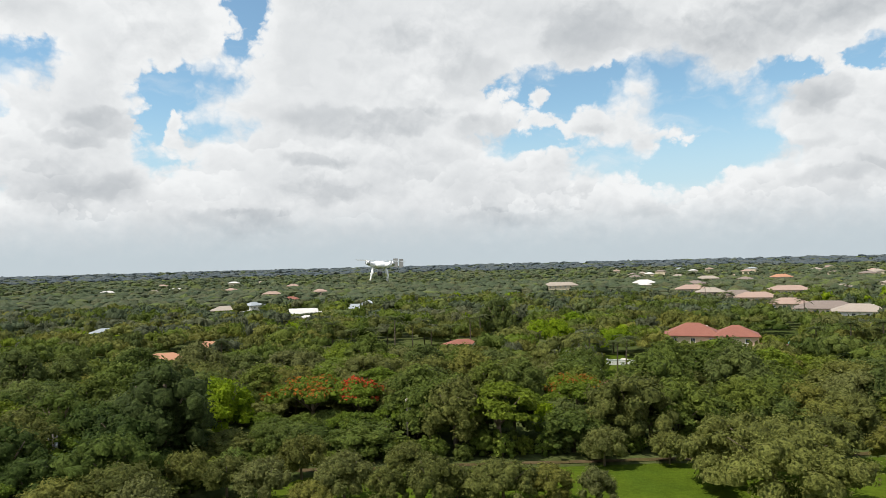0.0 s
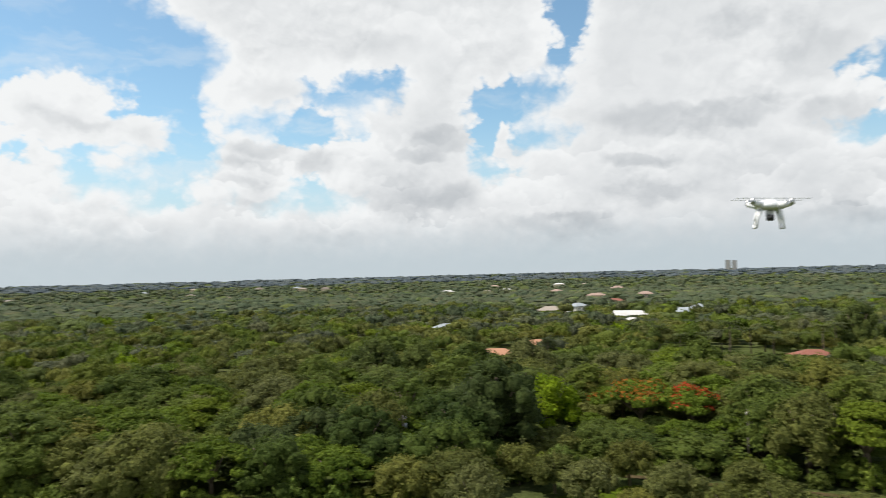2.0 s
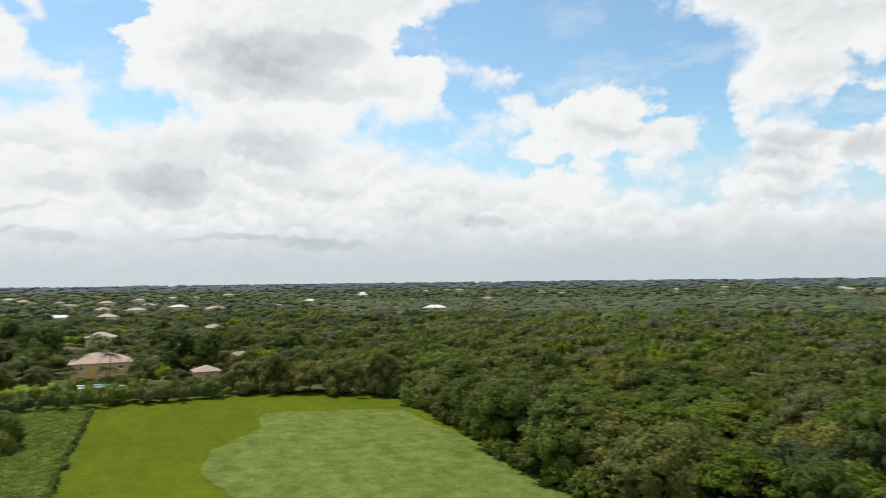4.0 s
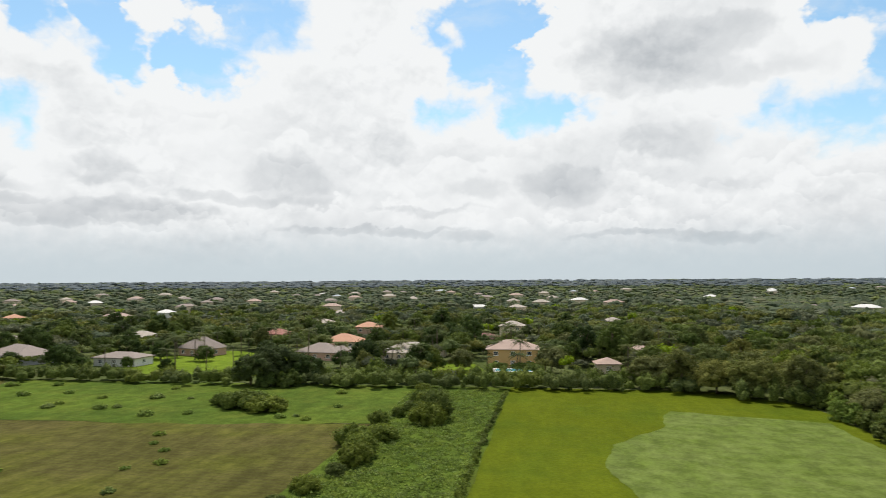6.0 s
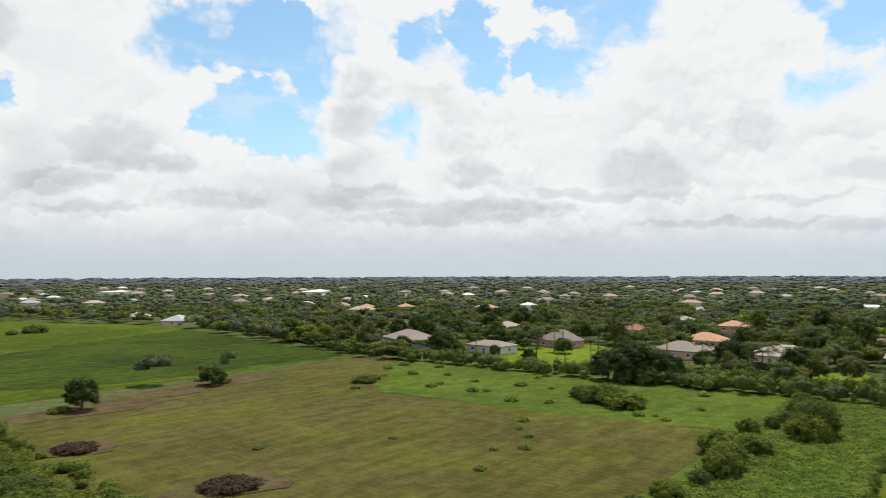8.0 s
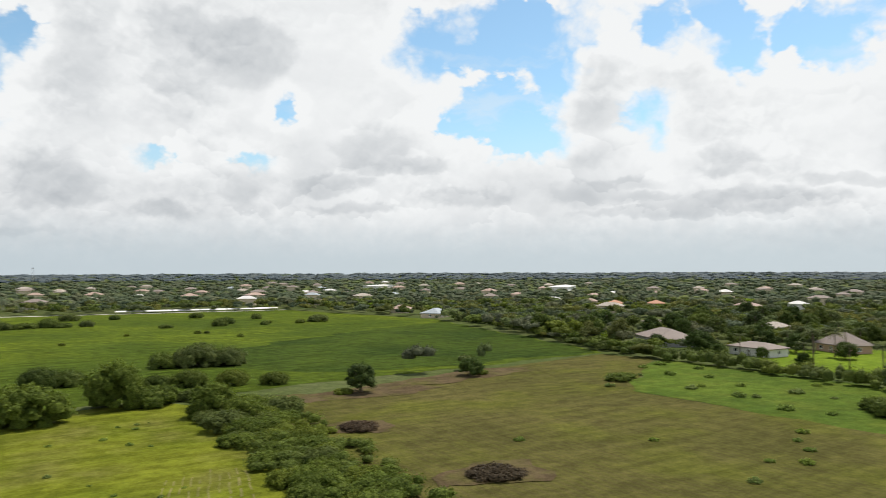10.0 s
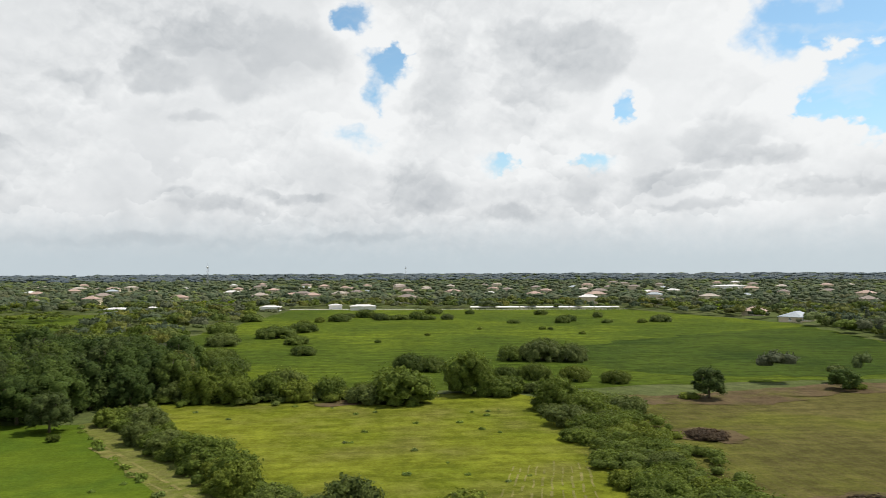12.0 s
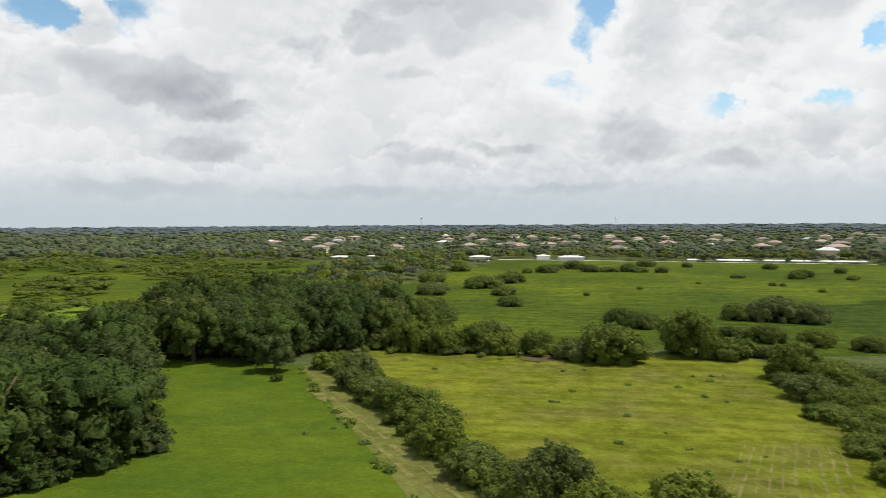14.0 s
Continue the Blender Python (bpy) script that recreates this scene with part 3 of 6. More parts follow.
def leaf_cards(r, lobes, count, size, low=-0.35, tilt=0.5, inside=0.86):
    """Sprays of leaves over the outside of a heap of lobes (rows of x, y, z, rx, rz)."""
    pick = r.choice(len(lobes), count * 2, p=lobes[:, 3] ** 2 / (lobes[:, 3] ** 2).sum())
    way = unit(r.normal(size=(count * 2, 3)))
    way[:, 2] = np.where(way[:, 2] < low, -way[:, 2], way[:, 2])
    stretch = lobes[pick][:, [3, 3, 4]]
    at = lobes[pick][:, :3] + way * stretch * (r.uniform(0.80, 1.08, (count * 2, 1)) + 0.34 * (r.uniform(size=(count * 2, 1)) > 0.86))
    gap = np.linalg.norm((at[:, None] - lobes[None, :, :3]) / lobes[None][:, :, [3, 3, 4]], axis=2)
    gap[np.arange(len(at)), pick] = 9
    keep = np.where(gap.min(1) > inside)[0][:count]
    at, way = at[keep], way[keep]
    normal = unit(way + tilt * r.normal(size=at.shape) + np.array([0, 0, 0.45]))
    side = unit(np.cross(normal, r.normal(size=at.shape)))
    other = np.cross(normal, side)
    s = 0.78 * size * r.uniform(0.5, 1.3, (len(at), 1))
    a, b = side * s, other * s * r.uniform(0.45, 0.8, (len(at), 1))
    lift = normal * s * r.uniform(-0.25, 0.25, (len(at), 1))
    verts = np.stack([at - a, at - b * r.uniform(0.6, 1.2, (len(at), 1)) + lift, at + a * r.uniform(0.7, 1.2, (len(at), 1)), at + b + lift], 1).reshape(-1, 3)
    return verts, np.arange(len(verts)).reshape(-1, 4)


def cores(r, lobes, ball=BALL2, shrink=0.81, rough=0.13):
    """The dense inside of each lobe."""
    v, f = ball
    verts = lobes[:, None, :3] + v[None] * (lobes[:, None, [3, 3, 4]] * shrink) * (1 + rough * r.normal(size=(len(lobes), len(v), 1)))
    faces = (f[None] + (np.arange(len(lobes)) * len(v))[:, None, None]).reshape(-1, 3)
    return verts.reshape(-1, 3), faces


def crown_lobes(r, radius, bottom, top, count, lobe=0.42, flat=1.0, dome=1.0):
    """Lobes that fill a flat, layered crown; flat: height of a lobe against its width; dome: how far the rim hangs lower."""
    rows = []
    for i in range(count):
        a = i * 2.399963 + r.uniform(-0.4, 0.4)
        q = math.sqrt((i + 0.5) / count) * (1 - lobe * 0.75)
        w = radius * lobe * r.uniform(0.6, 1.25)
        high = top - w * flat - (top - bottom - 1.4 * w * flat) * dome * q ** 2 * r.uniform(0.45, 1.0) - r.uniform(0, 0.14) * (top - bottom)
        rows.append((radius * q * math.cos(a), radius * q * math.sin(a), max(high, bottom + 0.5 * w * flat), w, w * flat))
    return np.array(rows)


def round_lobes(r, radius, bottom, top, count, lobe=0.36, flat=0.9):
    """Lobes on an uneven rounded head that reaches low down all round."""
    rows = []
    middle, half = (bottom + top) / 2, (top - bottom) / 2
    squash = r.uniform(0.85, 1.15, 2)
    for i in range(count):
        up = 1 - (i + 0.5) * 1.75 / count
        a = i * 2.399963 + r.uniform(-0.5, 0.5)
        ring = math.sqrt(max(0.0, 1 - up * up)) if up > 0 else 1.0 + 0.12 * up
        w = radius * lobe * r.uniform(0.55, 1.4)
        out = r.uniform(0.76, 1.16) * (radius - 0.75 * w)
        rows.append((out * ring * math.cos(a) * squash[0], out * ring * math.sin(a) * squash[1], middle + up * (half - 0.8 * w * flat) * r.uniform(0.85, 1.1), w, w * flat))
    rows.append((0, 0, middle, radius * 0.55, half * 0.7))
    return np.array(rows)


def crown_mesh(name, r, lobes, cards, size, mat, ball=DOME, low=-0.35, tilt=0.5):
    cv, cf = cores(r, lobes, ball)
    lv, lf = leaf_cards(r, lobes, cards, size, low, tilt)
    return mesh_of(name, np.concatenate([cv, lv]), [(cf, 0), (lf + len(cv), 0)], [mat], smooth=(0,))


def trunk_mesh(r, height, girth, spread):
    """A tapered trunk with limbs that reach into the crown."""
    lean = r.uniform(-0.3, 0.3, 2)
    stems = [tube([(0, 0, -0.3), (lean[0] * 0.4, lean[1] * 0.4, height * 0.4), (lean[0], lean[1], height * 0.8)], [girth * 1.3, girth, girth * 0.5], 7)]
    for i in range(4):
        a = i * 1.57 + r.uniform(-0.5, 0.5)
        q = spread * r.uniform(0.45, 0.7)
        stems.append(tube([(lean[0] * 0.4, lean[1] * 0.4, height * 0.35), (q * 0.5 * math.cos(a), q * 0.5 * math.sin(a), height * 0.6), (q * math.cos(a), q * math.sin(a), height * 0.82)],
                          [girth * 0.6, girth * 0.4, girth * 0.18], 6))
    return merge(stems)


def build_tree(name, label, mat, seed, height=9.0, radius=5.0, clear=0.25, lobes=13, lobe=0.42, flat=0.85, dome=0.9, cards=1500, size=0.42, blossom=None, low=-0.35, tilt=0.5, layered=False):
    r = np.random.default_rng(seed)
    thing = tagged(new(name), label, "tree", f"{name}s of the land".replace("_", " "))
    part("trunk", trunk_mesh(r, height, 0.028 * height, radius), BARK, thing)
    rows = crown_lobes(r, radius, height * clear, height, lobes, lobe, flat, dome) if layered else round_lobes(r, radius, height * clear, height, lobes, lobe, flat)
    part_of("crown", crown_mesh("crown", r, rows, cards, size, LEAF[mat], low=low, tilt=tilt), thing)
    if blossom:
        some = rows[r.permutation(len(rows))[: max(3, len(rows) // 2)]] * np.array([1.03, 1.03, 1.04, 1, 1])
        v, f = leaf_cards(r, some, cards // 3, size * 1.0, 0.1, 0.4, 0.7)
        part_of("blossom", mesh_of("blossom", v, [(f, 0)], [LEAF[blossom]]), thing, "clusters of orange and red flowers")
    return thing


def build_palm(seed, height=8.0, fronds=22):
    r = np.random.default_rng(seed)
    thing = tagged(new("palm_tree"), "tall palm with grey trunk and drooping green fronds", "palm", "palms of the gardens")
    lean = r.uniform(-0.5, 0.5, 2)
    part("trunk", tube([(0, 0, -0.3), (lean[0] * 0.3, lean[1] * 0.3, height * 0.5), (lean[0], lean[1], height)], [0.26, 0.18, 0.15], 8), BARK, thing)
    verts, faces = [], []
    for i in range(fronds):
        a, up = i * 2.4 + r.uniform(-0.2, 0.2), r.uniform(-0.2, 1.1)
        out = np.array([math.cos(a), math.sin(a), 0])
        side = np.array([-math.sin(a), math.cos(a), 0])
        length, steps = r.uniform(2.9, 4.0), 9
        for k in range(steps):
            q = (k + 0.6) / steps
            at = np.array([lean[0], lean[1], height]) + out * length * q * math.cos(up * (1 - q)) + np.array([0, 0, length * (math.sin(up) * q - 0.75 * q * q)])
            w = 0.95 * math.sin(math.pi * min(1, q * 0.9 + 0.12)) + 0.08
            for sgn in (-1, 1):
                tip = at + side * sgn * w + out * 0.35 - np.array([0, 0, 0.35 * w])
                base = len(verts)
                verts += [at - out * 0.10, at + out * 0.16, tip + out * 0.05, tip - out * 0.07]
                faces.append((base, base + 1, base + 2, base + 3))
    part_of("crown", mesh_of("crown", np.array(verts), [(np.array(faces), 0)], [LEAF["palm"]]), thing)
    return thing


def build_bush(name, label, mat, seed, height=3.0, radius=3.0, lobes=9, cards=900, size=0.34, category="bush"):
    r = np.random.default_rng(seed)
    thing = tagged(new(name), label, category, f"{name}s of the land".replace("_", " ") if name != "bush" else "bushes of the fields")
    rows = round_lobes(r, radius, -0.25 * height, height, lobes + 12, 0.30, min(0.95, 1.15 * height / radius))
    part_of("foliage", crown_mesh("foliage", r, rows, cards, size, LEAF[mat], low=-0.1), thing)
    stems = [tube([(0.1 * i, 0, -0.2), (0.5 * math.cos(i * 2.1), 0.5 * math.sin(i * 2.1), height * 0.6)], [0.09, 0.05], 6) for i in range(3)]
    part("stem", merge(stems), BARK, thing)
    return thing


USED = set()


def put(thing, x, y, scale=1.0, turn=None, tall=1.0, z=0.0):
    """Places the thing itself the first time, a copy of it later."""
    turn = rng.uniform(0, 360) if turn is None else turn
    own = thing.scale if thing.name in USED else (1, 1, 1)
    m = pose(x, y, z, 0, 0, turn) @ Matrix.Diagonal((scale / own[0], scale / own[1], scale * tall / own[2], 1))
    if thing.name not in USED:
        USED.add(thing.name)
        thing.matrix_basis = m
        return thing
    return copy_thing(thing, m)


def inside(x, y, corners):
    """Which of the points lie within the outline."""
    x, y = np.asarray(x, float), np.asarray(y, float)
    hit = np.zeros(x.shape, bool)
    for (x0, y0), (x1, y1) in zip(corners, corners[1:] + corners[:1]):
        if y0 != y1:
            hit ^= ((y0 > y) != (y1 > y)) & (x < (x1 - x0) * (y - y0) / (y1 - y0) + x0)
    return hit


def sheet(name, corners, z, mat, label, wobble=1.2, step=2.0):
    """A flat patch of ground with a slightly uneven rim."""
    rim = []
    for i, (p, q) in enumerate(zip(corners, corners[1:] + corners[:1])):
        p, q = Vector(p), Vector(q)
        count = max(1, int((q - p).length / step))
        for k in range(count):
            c = p.lerp(q, k / count)
            rough = [wobble * (noise.noise((c.x * 0.07, c.y * 0.07, h)) + 0.35 * noise.noise((c.x * 0.31, c.y * 0.31, h))) for h in (3.1, 9.7)]
            rim.append((c.x + rough[0], c.y + rough[1], z))
    bm = bmesh.new()
    loop = [bm.verts.new(c) for c in rim]
    rim_edges = [bm.edges.new((p, q)) for p, q in zip(loop, loop[1:] + loop[:1])]
    bmesh.ops.triangle_fill(bm, edges=rim_edges, use_beauty=True)
    for f in bm.faces:
        f.normal_update()
        if f.normal.z < 0:
            f.normal_flip()
    me = bpy.data.meshes.new(name)
    bm.to_mesh(me), bm.free()
    me.materials.append(mat)
    return tagged(new(name, me), label, "", "", "structure")

# ---- the land ----
ground = mesh_of("ground", [(-4900, -4900, 0), (4900, -4900, 0), (4900, 4900, 0), (-4900, 4900, 0)], [([(0, 1, 2, 3)], 0)], [GRASS["ground"]])
tagged(new("ground", ground), "rough green ground that reaches the horizon", "", "", "structure")

HAY = [(-208, -4), (-206, 49), (-187, 67), (-140, 69), (-118, 67), (-92, 65), (-66, 72), (-48, 80), (-42, 60), (-50, 20), (-50, -6)]
CUT = [(-177, 34), (-156, 28), (-142, 19), (-127, 16), (-109, 19), (-80, 22), (-56, 36), (-52, 60), (-53, 74), (-66, 70), (-92, 63), (-118, 64), (-140, 66), (-166, 64)]
STRIP = [(-208, -29), (-208, -4), (-50, -6), (-50, -36), (-104, -32)]
BROWN = [(-155, -29), (-152, -74), (-149, -118), (-160, -129), (-196, -153), (-206, -160), (-202, -180), (-134, -172), (-92, -166), (-54, -158), (-52, -85), (-46, -40), (-104, -32)]
WEEDS = [(-208, -29), (-208, -156), (-196, -153), (-160, -129), (-149, -118), (-152, -74), (-155, -29)]
PASTURE = [(-54, -158), (-48, -172), (36, -174), (43, -150), (-3, -82), (-10, -60), (-46, -40), (-52, -85)]
TRACK = [(43, -150), (47, -147), (8, -81), (0, -62), (-10, -60), (-3, -82)]
LAWN = [(47, -147), (104, -152), (96, -108), (62, -60), (0, -62), (8, -81)]
MEADOW = [(-207, -182), (-252, -372), (-215, -532), (44, -572), (72, -330), (38, -216), (36, -180), (-50, -176), (-100, -180)]
SCRUBLAND = [(104, -163), (170, -165), (330, -250), (480, -420), (440, -560), (160, -520), (118, -330), (112, -205)]
GREEN = [(-40, 60), (-30, 98), (-22, 107), (16, 109), (66, 110), (118, 96), (118, 60)]
sheet("hay_field", HAY, 0.06, GRASS["sward"], "bright green hay field with tall grass", 0.8)
sheet("cut_grass", CUT, 0.12, GRASS["pale"], "pale swathes of freshly cut grass", 2.0)
sheet("weed_strip", STRIP, 0.08, GRASS["weedy"], "strip of tall green weeds between two fields", 0.6)
sheet("mown_field", BROWN, 0.05, GRASS["brown"], "dry brownish mown field with mower rows", 1.5)
sheet("weed_field", WEEDS, 0.07, GRASS["weedy"], "green weedy grass along the hedge", 3.0)
sheet("pasture", PASTURE, 0.06, GRASS["yellow"], "yellow-green pasture with worn patches", 2.0)
sheet("track", TRACK, 0.09, GRASS["track"], "worn grassy track with bare strips", 0.6)
sheet("lawn", LAWN, 0.07, GRASS["lawn"], "smooth mown lawn", 0.6)
sheet("meadow", MEADOW, 0.05, GRASS["meadow"], "wide green meadow with streaks of darker grass", 4.0)
# flat sheet that paints a cloud shadow over this side of the meadow
sheet("dark_meadow", [(-206, -184), (-246, -350), (-190, -330), (-128, -296), (-72, -262), (-66, -232), (-104, -190)], 0.09, GRASS["cloud_shade"], "darker meadow grass with a cloud shadow painted into its colour", 6.0)
sheet("roadside_grass", GREEN, 0.05, GRASS["lawn"], "short grass in front of the wood", 1.0)
sheet("garden_lawn", [(-224, -76), (-222, -136), (-268, -150), (-296, -128), (-276, -84)], 0.06, GRASS["sunny"], "sunny garden lawn behind the hedge", 2.0)
sheet("garden_lawn", [(-222, -34), (-222, -14), (-240, -14), (-268, -22), (-262, -36)], 0.06, GRASS["sunny"], "sunny garden lawn beside the pool", 1.5)
sheet("scrub_meadow", SCRUBLAND, 0.06, GRASS["meadow"], "open green meadow with scrub beyond the grove", 5.0)
sheet("garden_lawn", [(110, -172), (160, -172), (190, -226), (150, -240), (120, -200)], 0.10, GRASS["sunny"], "bright grass behind the grove", 4.0)
for k, (x, y, w, h) in enumerate(((-91, -158, 26, 9), (-132, -166, 24, 7), (-112, -163, 16, 6), (-72, -122, 9, 5), (-75, -82, 10, 6), (-5, -164, 6, 4))):
    ring = [(x + w * math.cos(a * 0.63) * (1 + 0.25 * math.sin(a * 2.3)), y + h * math.sin(a * 0.63) * (1 + 0.2 * math.cos(a * 1.9))) for a in range(10)]
    sheet("scorched_patch", ring, 0.11 + 0.01 * k, GRASS["burnt"], "scorched bare brown soil", 4.0, 1.0)
# bare strips in the pasture and on the track
strip = np.random.default_rng(31)
for k in range(10):
    x, y = -22.5 - 1.75 * k, -76.0
    lean = 0.36 - 0.016 * k
    while y > -106:
        run, w = strip.uniform(2, 6), strip.uniform(0.18, 0.42)
        at = x + lean * (y + 76)
        sheet("bare_strip", [(at, y), (at + w, y), (at + w - lean * run, y - run), (at - lean * run, y - run)], 0.10, GRASS["straw"], "narrow strip of bare straw-coloured soil", 0.5, 0.7)
        y -= run + strip.uniform(0.4, 2.4)
for side in (0.0, 2.1):
    run = 0.0
    while run < 60:
        long, w = strip.uniform(3, 8), strip.uniform(0.3, 0.9)
        x, y = 37.2 - 0.58 * run - 0.82 * side, -127.5 + 0.815 * run - 0.58 * side
        sheet("bare_strip", [(x, y), (x + 0.82 * w, y + 0.58 * w), (x + 0.82 * w - 0.58 * long, y + 0.58 * w + 0.815 * long), (x - 0.58 * long, y + 0.815 * long)], 0.13, GRASS["straw"], "worn rut of bare straw-coloured soil on the track", 0.9, 0.8)
        run += long + strip.uniform(0.5, 3.0)
for x, y in ((33.4, -122.5), (25.0, -110.5)):
    sheet("bare_patch", [(x - 1.6, y), (x + 0.2, y - 2.6), (x + 1.8, y - 1.6), (x + 0.6, y + 2.0), (x - 1.2, y + 2.4)], 0.15, GRASS["straw"], "patch of bare straw-coloured soil on the track", 1.4, 0.6)
sheet("sand_path", [(-30, 109.5), (10, 110.5), (70, 111), (70, 113), (10, 112.0), (-30, 111.2)], 0.10, GRASS["burnt"], "dull brown earth path along the wood", 0.6)
sheet("sand_patch", [(-51, 96), (-46, 96), (-45, 100), (-50, 101)], 0.11, GRASS["straw"], "patch of bare sand between trees", 1.0, 2.0)
sheet("garden_lawn", [(38, 168), (50, 166), (60, 206), (58, 232), (46, 232), (44, 200)], 0.07, GRASS["lawn"], "small open garden between the trees", 1.5)
sheet("road", [(48, 176), (49.6, 175.6), (57, 224), (55.4, 224.5)], 0.12, PAVING, "pale paved garden path", 0.5)
sheet("road", [(48, -571), (-216, -529), (-217, -533), (48, -576)], 0.09, PAVING, "pale road beyond the meadow", 0.2)
sheet("road", [(-98, 206), (-70, 200), (-70, 203), (-98, 209)], 0.09, PAVING, "pale garden drive in front of a house", 0.2)

# ---- houses ----
HOMES = []                                   # centre and the reach to keep free of trees


def hip_roof(w, d, z, pitch=0.42, over=0.7, mat=None):
    """A hip roof with an eave that stands out and has a thickness."""
    bm = bmesh.new()
    a, b = w / 2 + over, d / 2 + over
    rise = min(a, b) * pitch
    rx, ry = (a - b, 0) if a > b else (0, b - a)
    low = [bm.verts.new((sx * a, sy * b, z - 0.22)) for sx, sy in ((-1, -1), (1, -1), (1, 1), (-1, 1))]
    eave = [bm.verts.new((sx * a, sy * b, z)) for sx, sy in ((-1, -1), (1, -1), (1, 1), (-1, 1))]
    top = [bm.verts.new((-rx, -ry, z + rise)), bm.verts.new((rx + 0.01, ry + 0.01, z + rise))]
    bm.faces.new(low[::-1])
    for k in range(4):
        bm.faces.new((low[k], low[(k + 1) % 4], eave[(k + 1) % 4], eave[k]))
    if a > b:
        bm.faces.new((eave[0], eave[1], top[1], top[0])), bm.faces.new((eave[1], eave[2], top[1]))
        bm.faces.new((eave[2], eave[3], top[0], top[1])), bm.faces.new((eave[3], eave[0], top[0]))
    else:
        bm.faces.new((eave[0], eave[1], top[0])), bm.faces.new((eave[1], eave[2], top[1], top[0]))
        bm.faces.new((eave[2], eave[3], top[1])), bm.faces.new((eave[3], eave[0], top[0], top[1]))
    return bm


def add_window(house, x, y, z, w, h, side):
    """A window on a wall: frame, sill and pane. side: 0 front (-y), 1 right, 2 back, 3 left."""
    m = pose(x, y, z, 0, 0, side * 90)
    bars = bmesh.new()
    for x0, x1, z0, z1 in ((-w / 2, w / 2, 0, 0.1), (-w / 2, w / 2, h - 0.1, h), (-w / 2, -w / 2 + 0.1, 0.1, h - 0.1), (w / 2 - 0.1, w / 2, 0.1, h - 0.1), (-0.04, 0.04, 0.1, h - 0.1)):
        box_into(bars, x0, -0.12, z0, x1, 0.02, z1)
    frame_ob = part("window", bars, PAINT, house)
    frame_ob.matrix_local = m
    part("pane", box(-w / 2 + 0.05, -0.06, 0.05, w / 2 - 0.05, -0.02, h - 0.05), PANE, frame_ob)
    part("sill", box(-w / 2 - 0.1, -0.22, -0.1, w / 2 + 0.1, 0.0, -0.004), PAINT, frame_ob)


def house(label, x, y, turn, w, d, roof, wall, storeys=1, wings=(), chimney=False, free=9.0, detail=True, name="house", pitch=0.42):
    """A stuccoed house under a hip roof; wings are further blocks (dx, dy, w, d, storeys) of the same house."""
    thing = tagged(new(name), label, "house")
    for k, (dx, dy, bw, bd, levels) in enumerate(((0, 0, w, d, storeys), *wings)):
        high = 3.1 * levels
        body = part("wall", box(dx - bw / 2, dy - bd / 2, -0.3, dx + bw / 2, dy + bd / 2, high - 0.2), WALL[wall], thing)
        top = part("roof", hip_roof(bw, bd, high, pitch), TILE[roof], thing)
        top.location = (dx, dy, 0)
        if detail:
            for level in range(levels):
                z = 3.1 * level + 1.0
                n = max(1, int(bw // 4.5))
                for i in range(n):
                    px = dx - bw / 2 + (i + 0.5) * bw / n
                    add_window(thing, px, dy - bd / 2, z, 1.5, 1.3, 0), add_window(thing, px, dy + bd / 2, z, 1.5, 1.3, 2)
                for sx, side in ((1, 1), (-1, 3)):
                    add_window(thing, dx + sx * bw / 2, dy, z, 1.4, 1.3, side)
    if detail:
        part("door", box(-0.55, -d / 2 - 0.08, 0.0, 0.55, -d / 2 + 0.02, 2.1), TIMBER, thing)
    if chimney:
        part("chimney", box(w * 0.22, d * 0.1, 3.1 * storeys, w * 0.22 + 1.0, d * 0.1 + 0.8, 3.1 * storeys + 2.6, 0.05), WALL[wall], thing)
    thing.matrix_basis = pose(x, y, 0, 0, 0, turn)
    HOMES.append((x, y, max(w, d) * 0.6 + 2, free))
    return thing


house("ochre villa with orange tile roof among trees", -89, 224, 20, 15, 10, "orange", "ochre", 1, wings=((6, -5, 6, 7, 1),), free=60)
house("low house with orange tile roof under trees", -87, 258, 15, 13, 9, "orange", "pink", 1, wings=((11, 3, 8, 6, 1),), free=16)
house("house with grey shingle roof in the wood", -158, 328, 28, 12, 9, "grey", "white", 1, free=22)
house("cream house with a pale flat-hipped roof", -149, 482, 15, 20, 12, "tan", "cream", 1, free=40)
house("white gabled house with grey roof", -129, 476, 60, 12, 9, "grey", "white", 2, free=30)
house("long white house with white roof", -88, 438, 8, 26, 10, "white", "white", 1, wings=((-4, -9, 10, 8, 1),), free=42)
house("white outbuilding with white roof", -75, 386, 12, 10, 7, "white", "white", 1, free=24)
house("white house with grey and white roof", -58, 468, 5, 18, 11, "grey", "white", 1, wings=((8, -3, 8, 8, 2),), free=40)
house("distant house with red roof", -133, 612, 10, 15, 10, "red", "cream", 1, free=40)
house("distant house with pink roof", -122, 695, 10, 14, 10, "pink", "cream", 2, free=50)
house("small summer house with red roof in the garden", 38, 160, -14, 6, 5, "red", "pink", 1, free=26)
house("small house with red roof behind palms", 6, 246, 12, 12, 8, "red", "white", 1, free=14)
house("large distant cream house", 114, 692, -8, 34, 14, "tan", "cream", 2, free=80)
house("large villa with red tile roofs and pale walls", 82, 234, -20, 17, 13, "red", "cream", 2, chimney=True,
      wings=((13, -2, 13, 11, 2), (23, -6, 10, 8, 1), (5, -8, 6, 6, 1)), free=70, pitch=0.5)
house("villa with pink tile roof in a row", 193, 550, -18, 24, 14, "pink", "cream", 2, free=12)
house("villa with cream tile roof in a row", 188, 498, -18, 19, 13, "tan", "cream", 2, free=12)
house("villa with brown tile roof in a row", 188, 453, -20, 22, 13, "brown", "cream", 2, free=12)
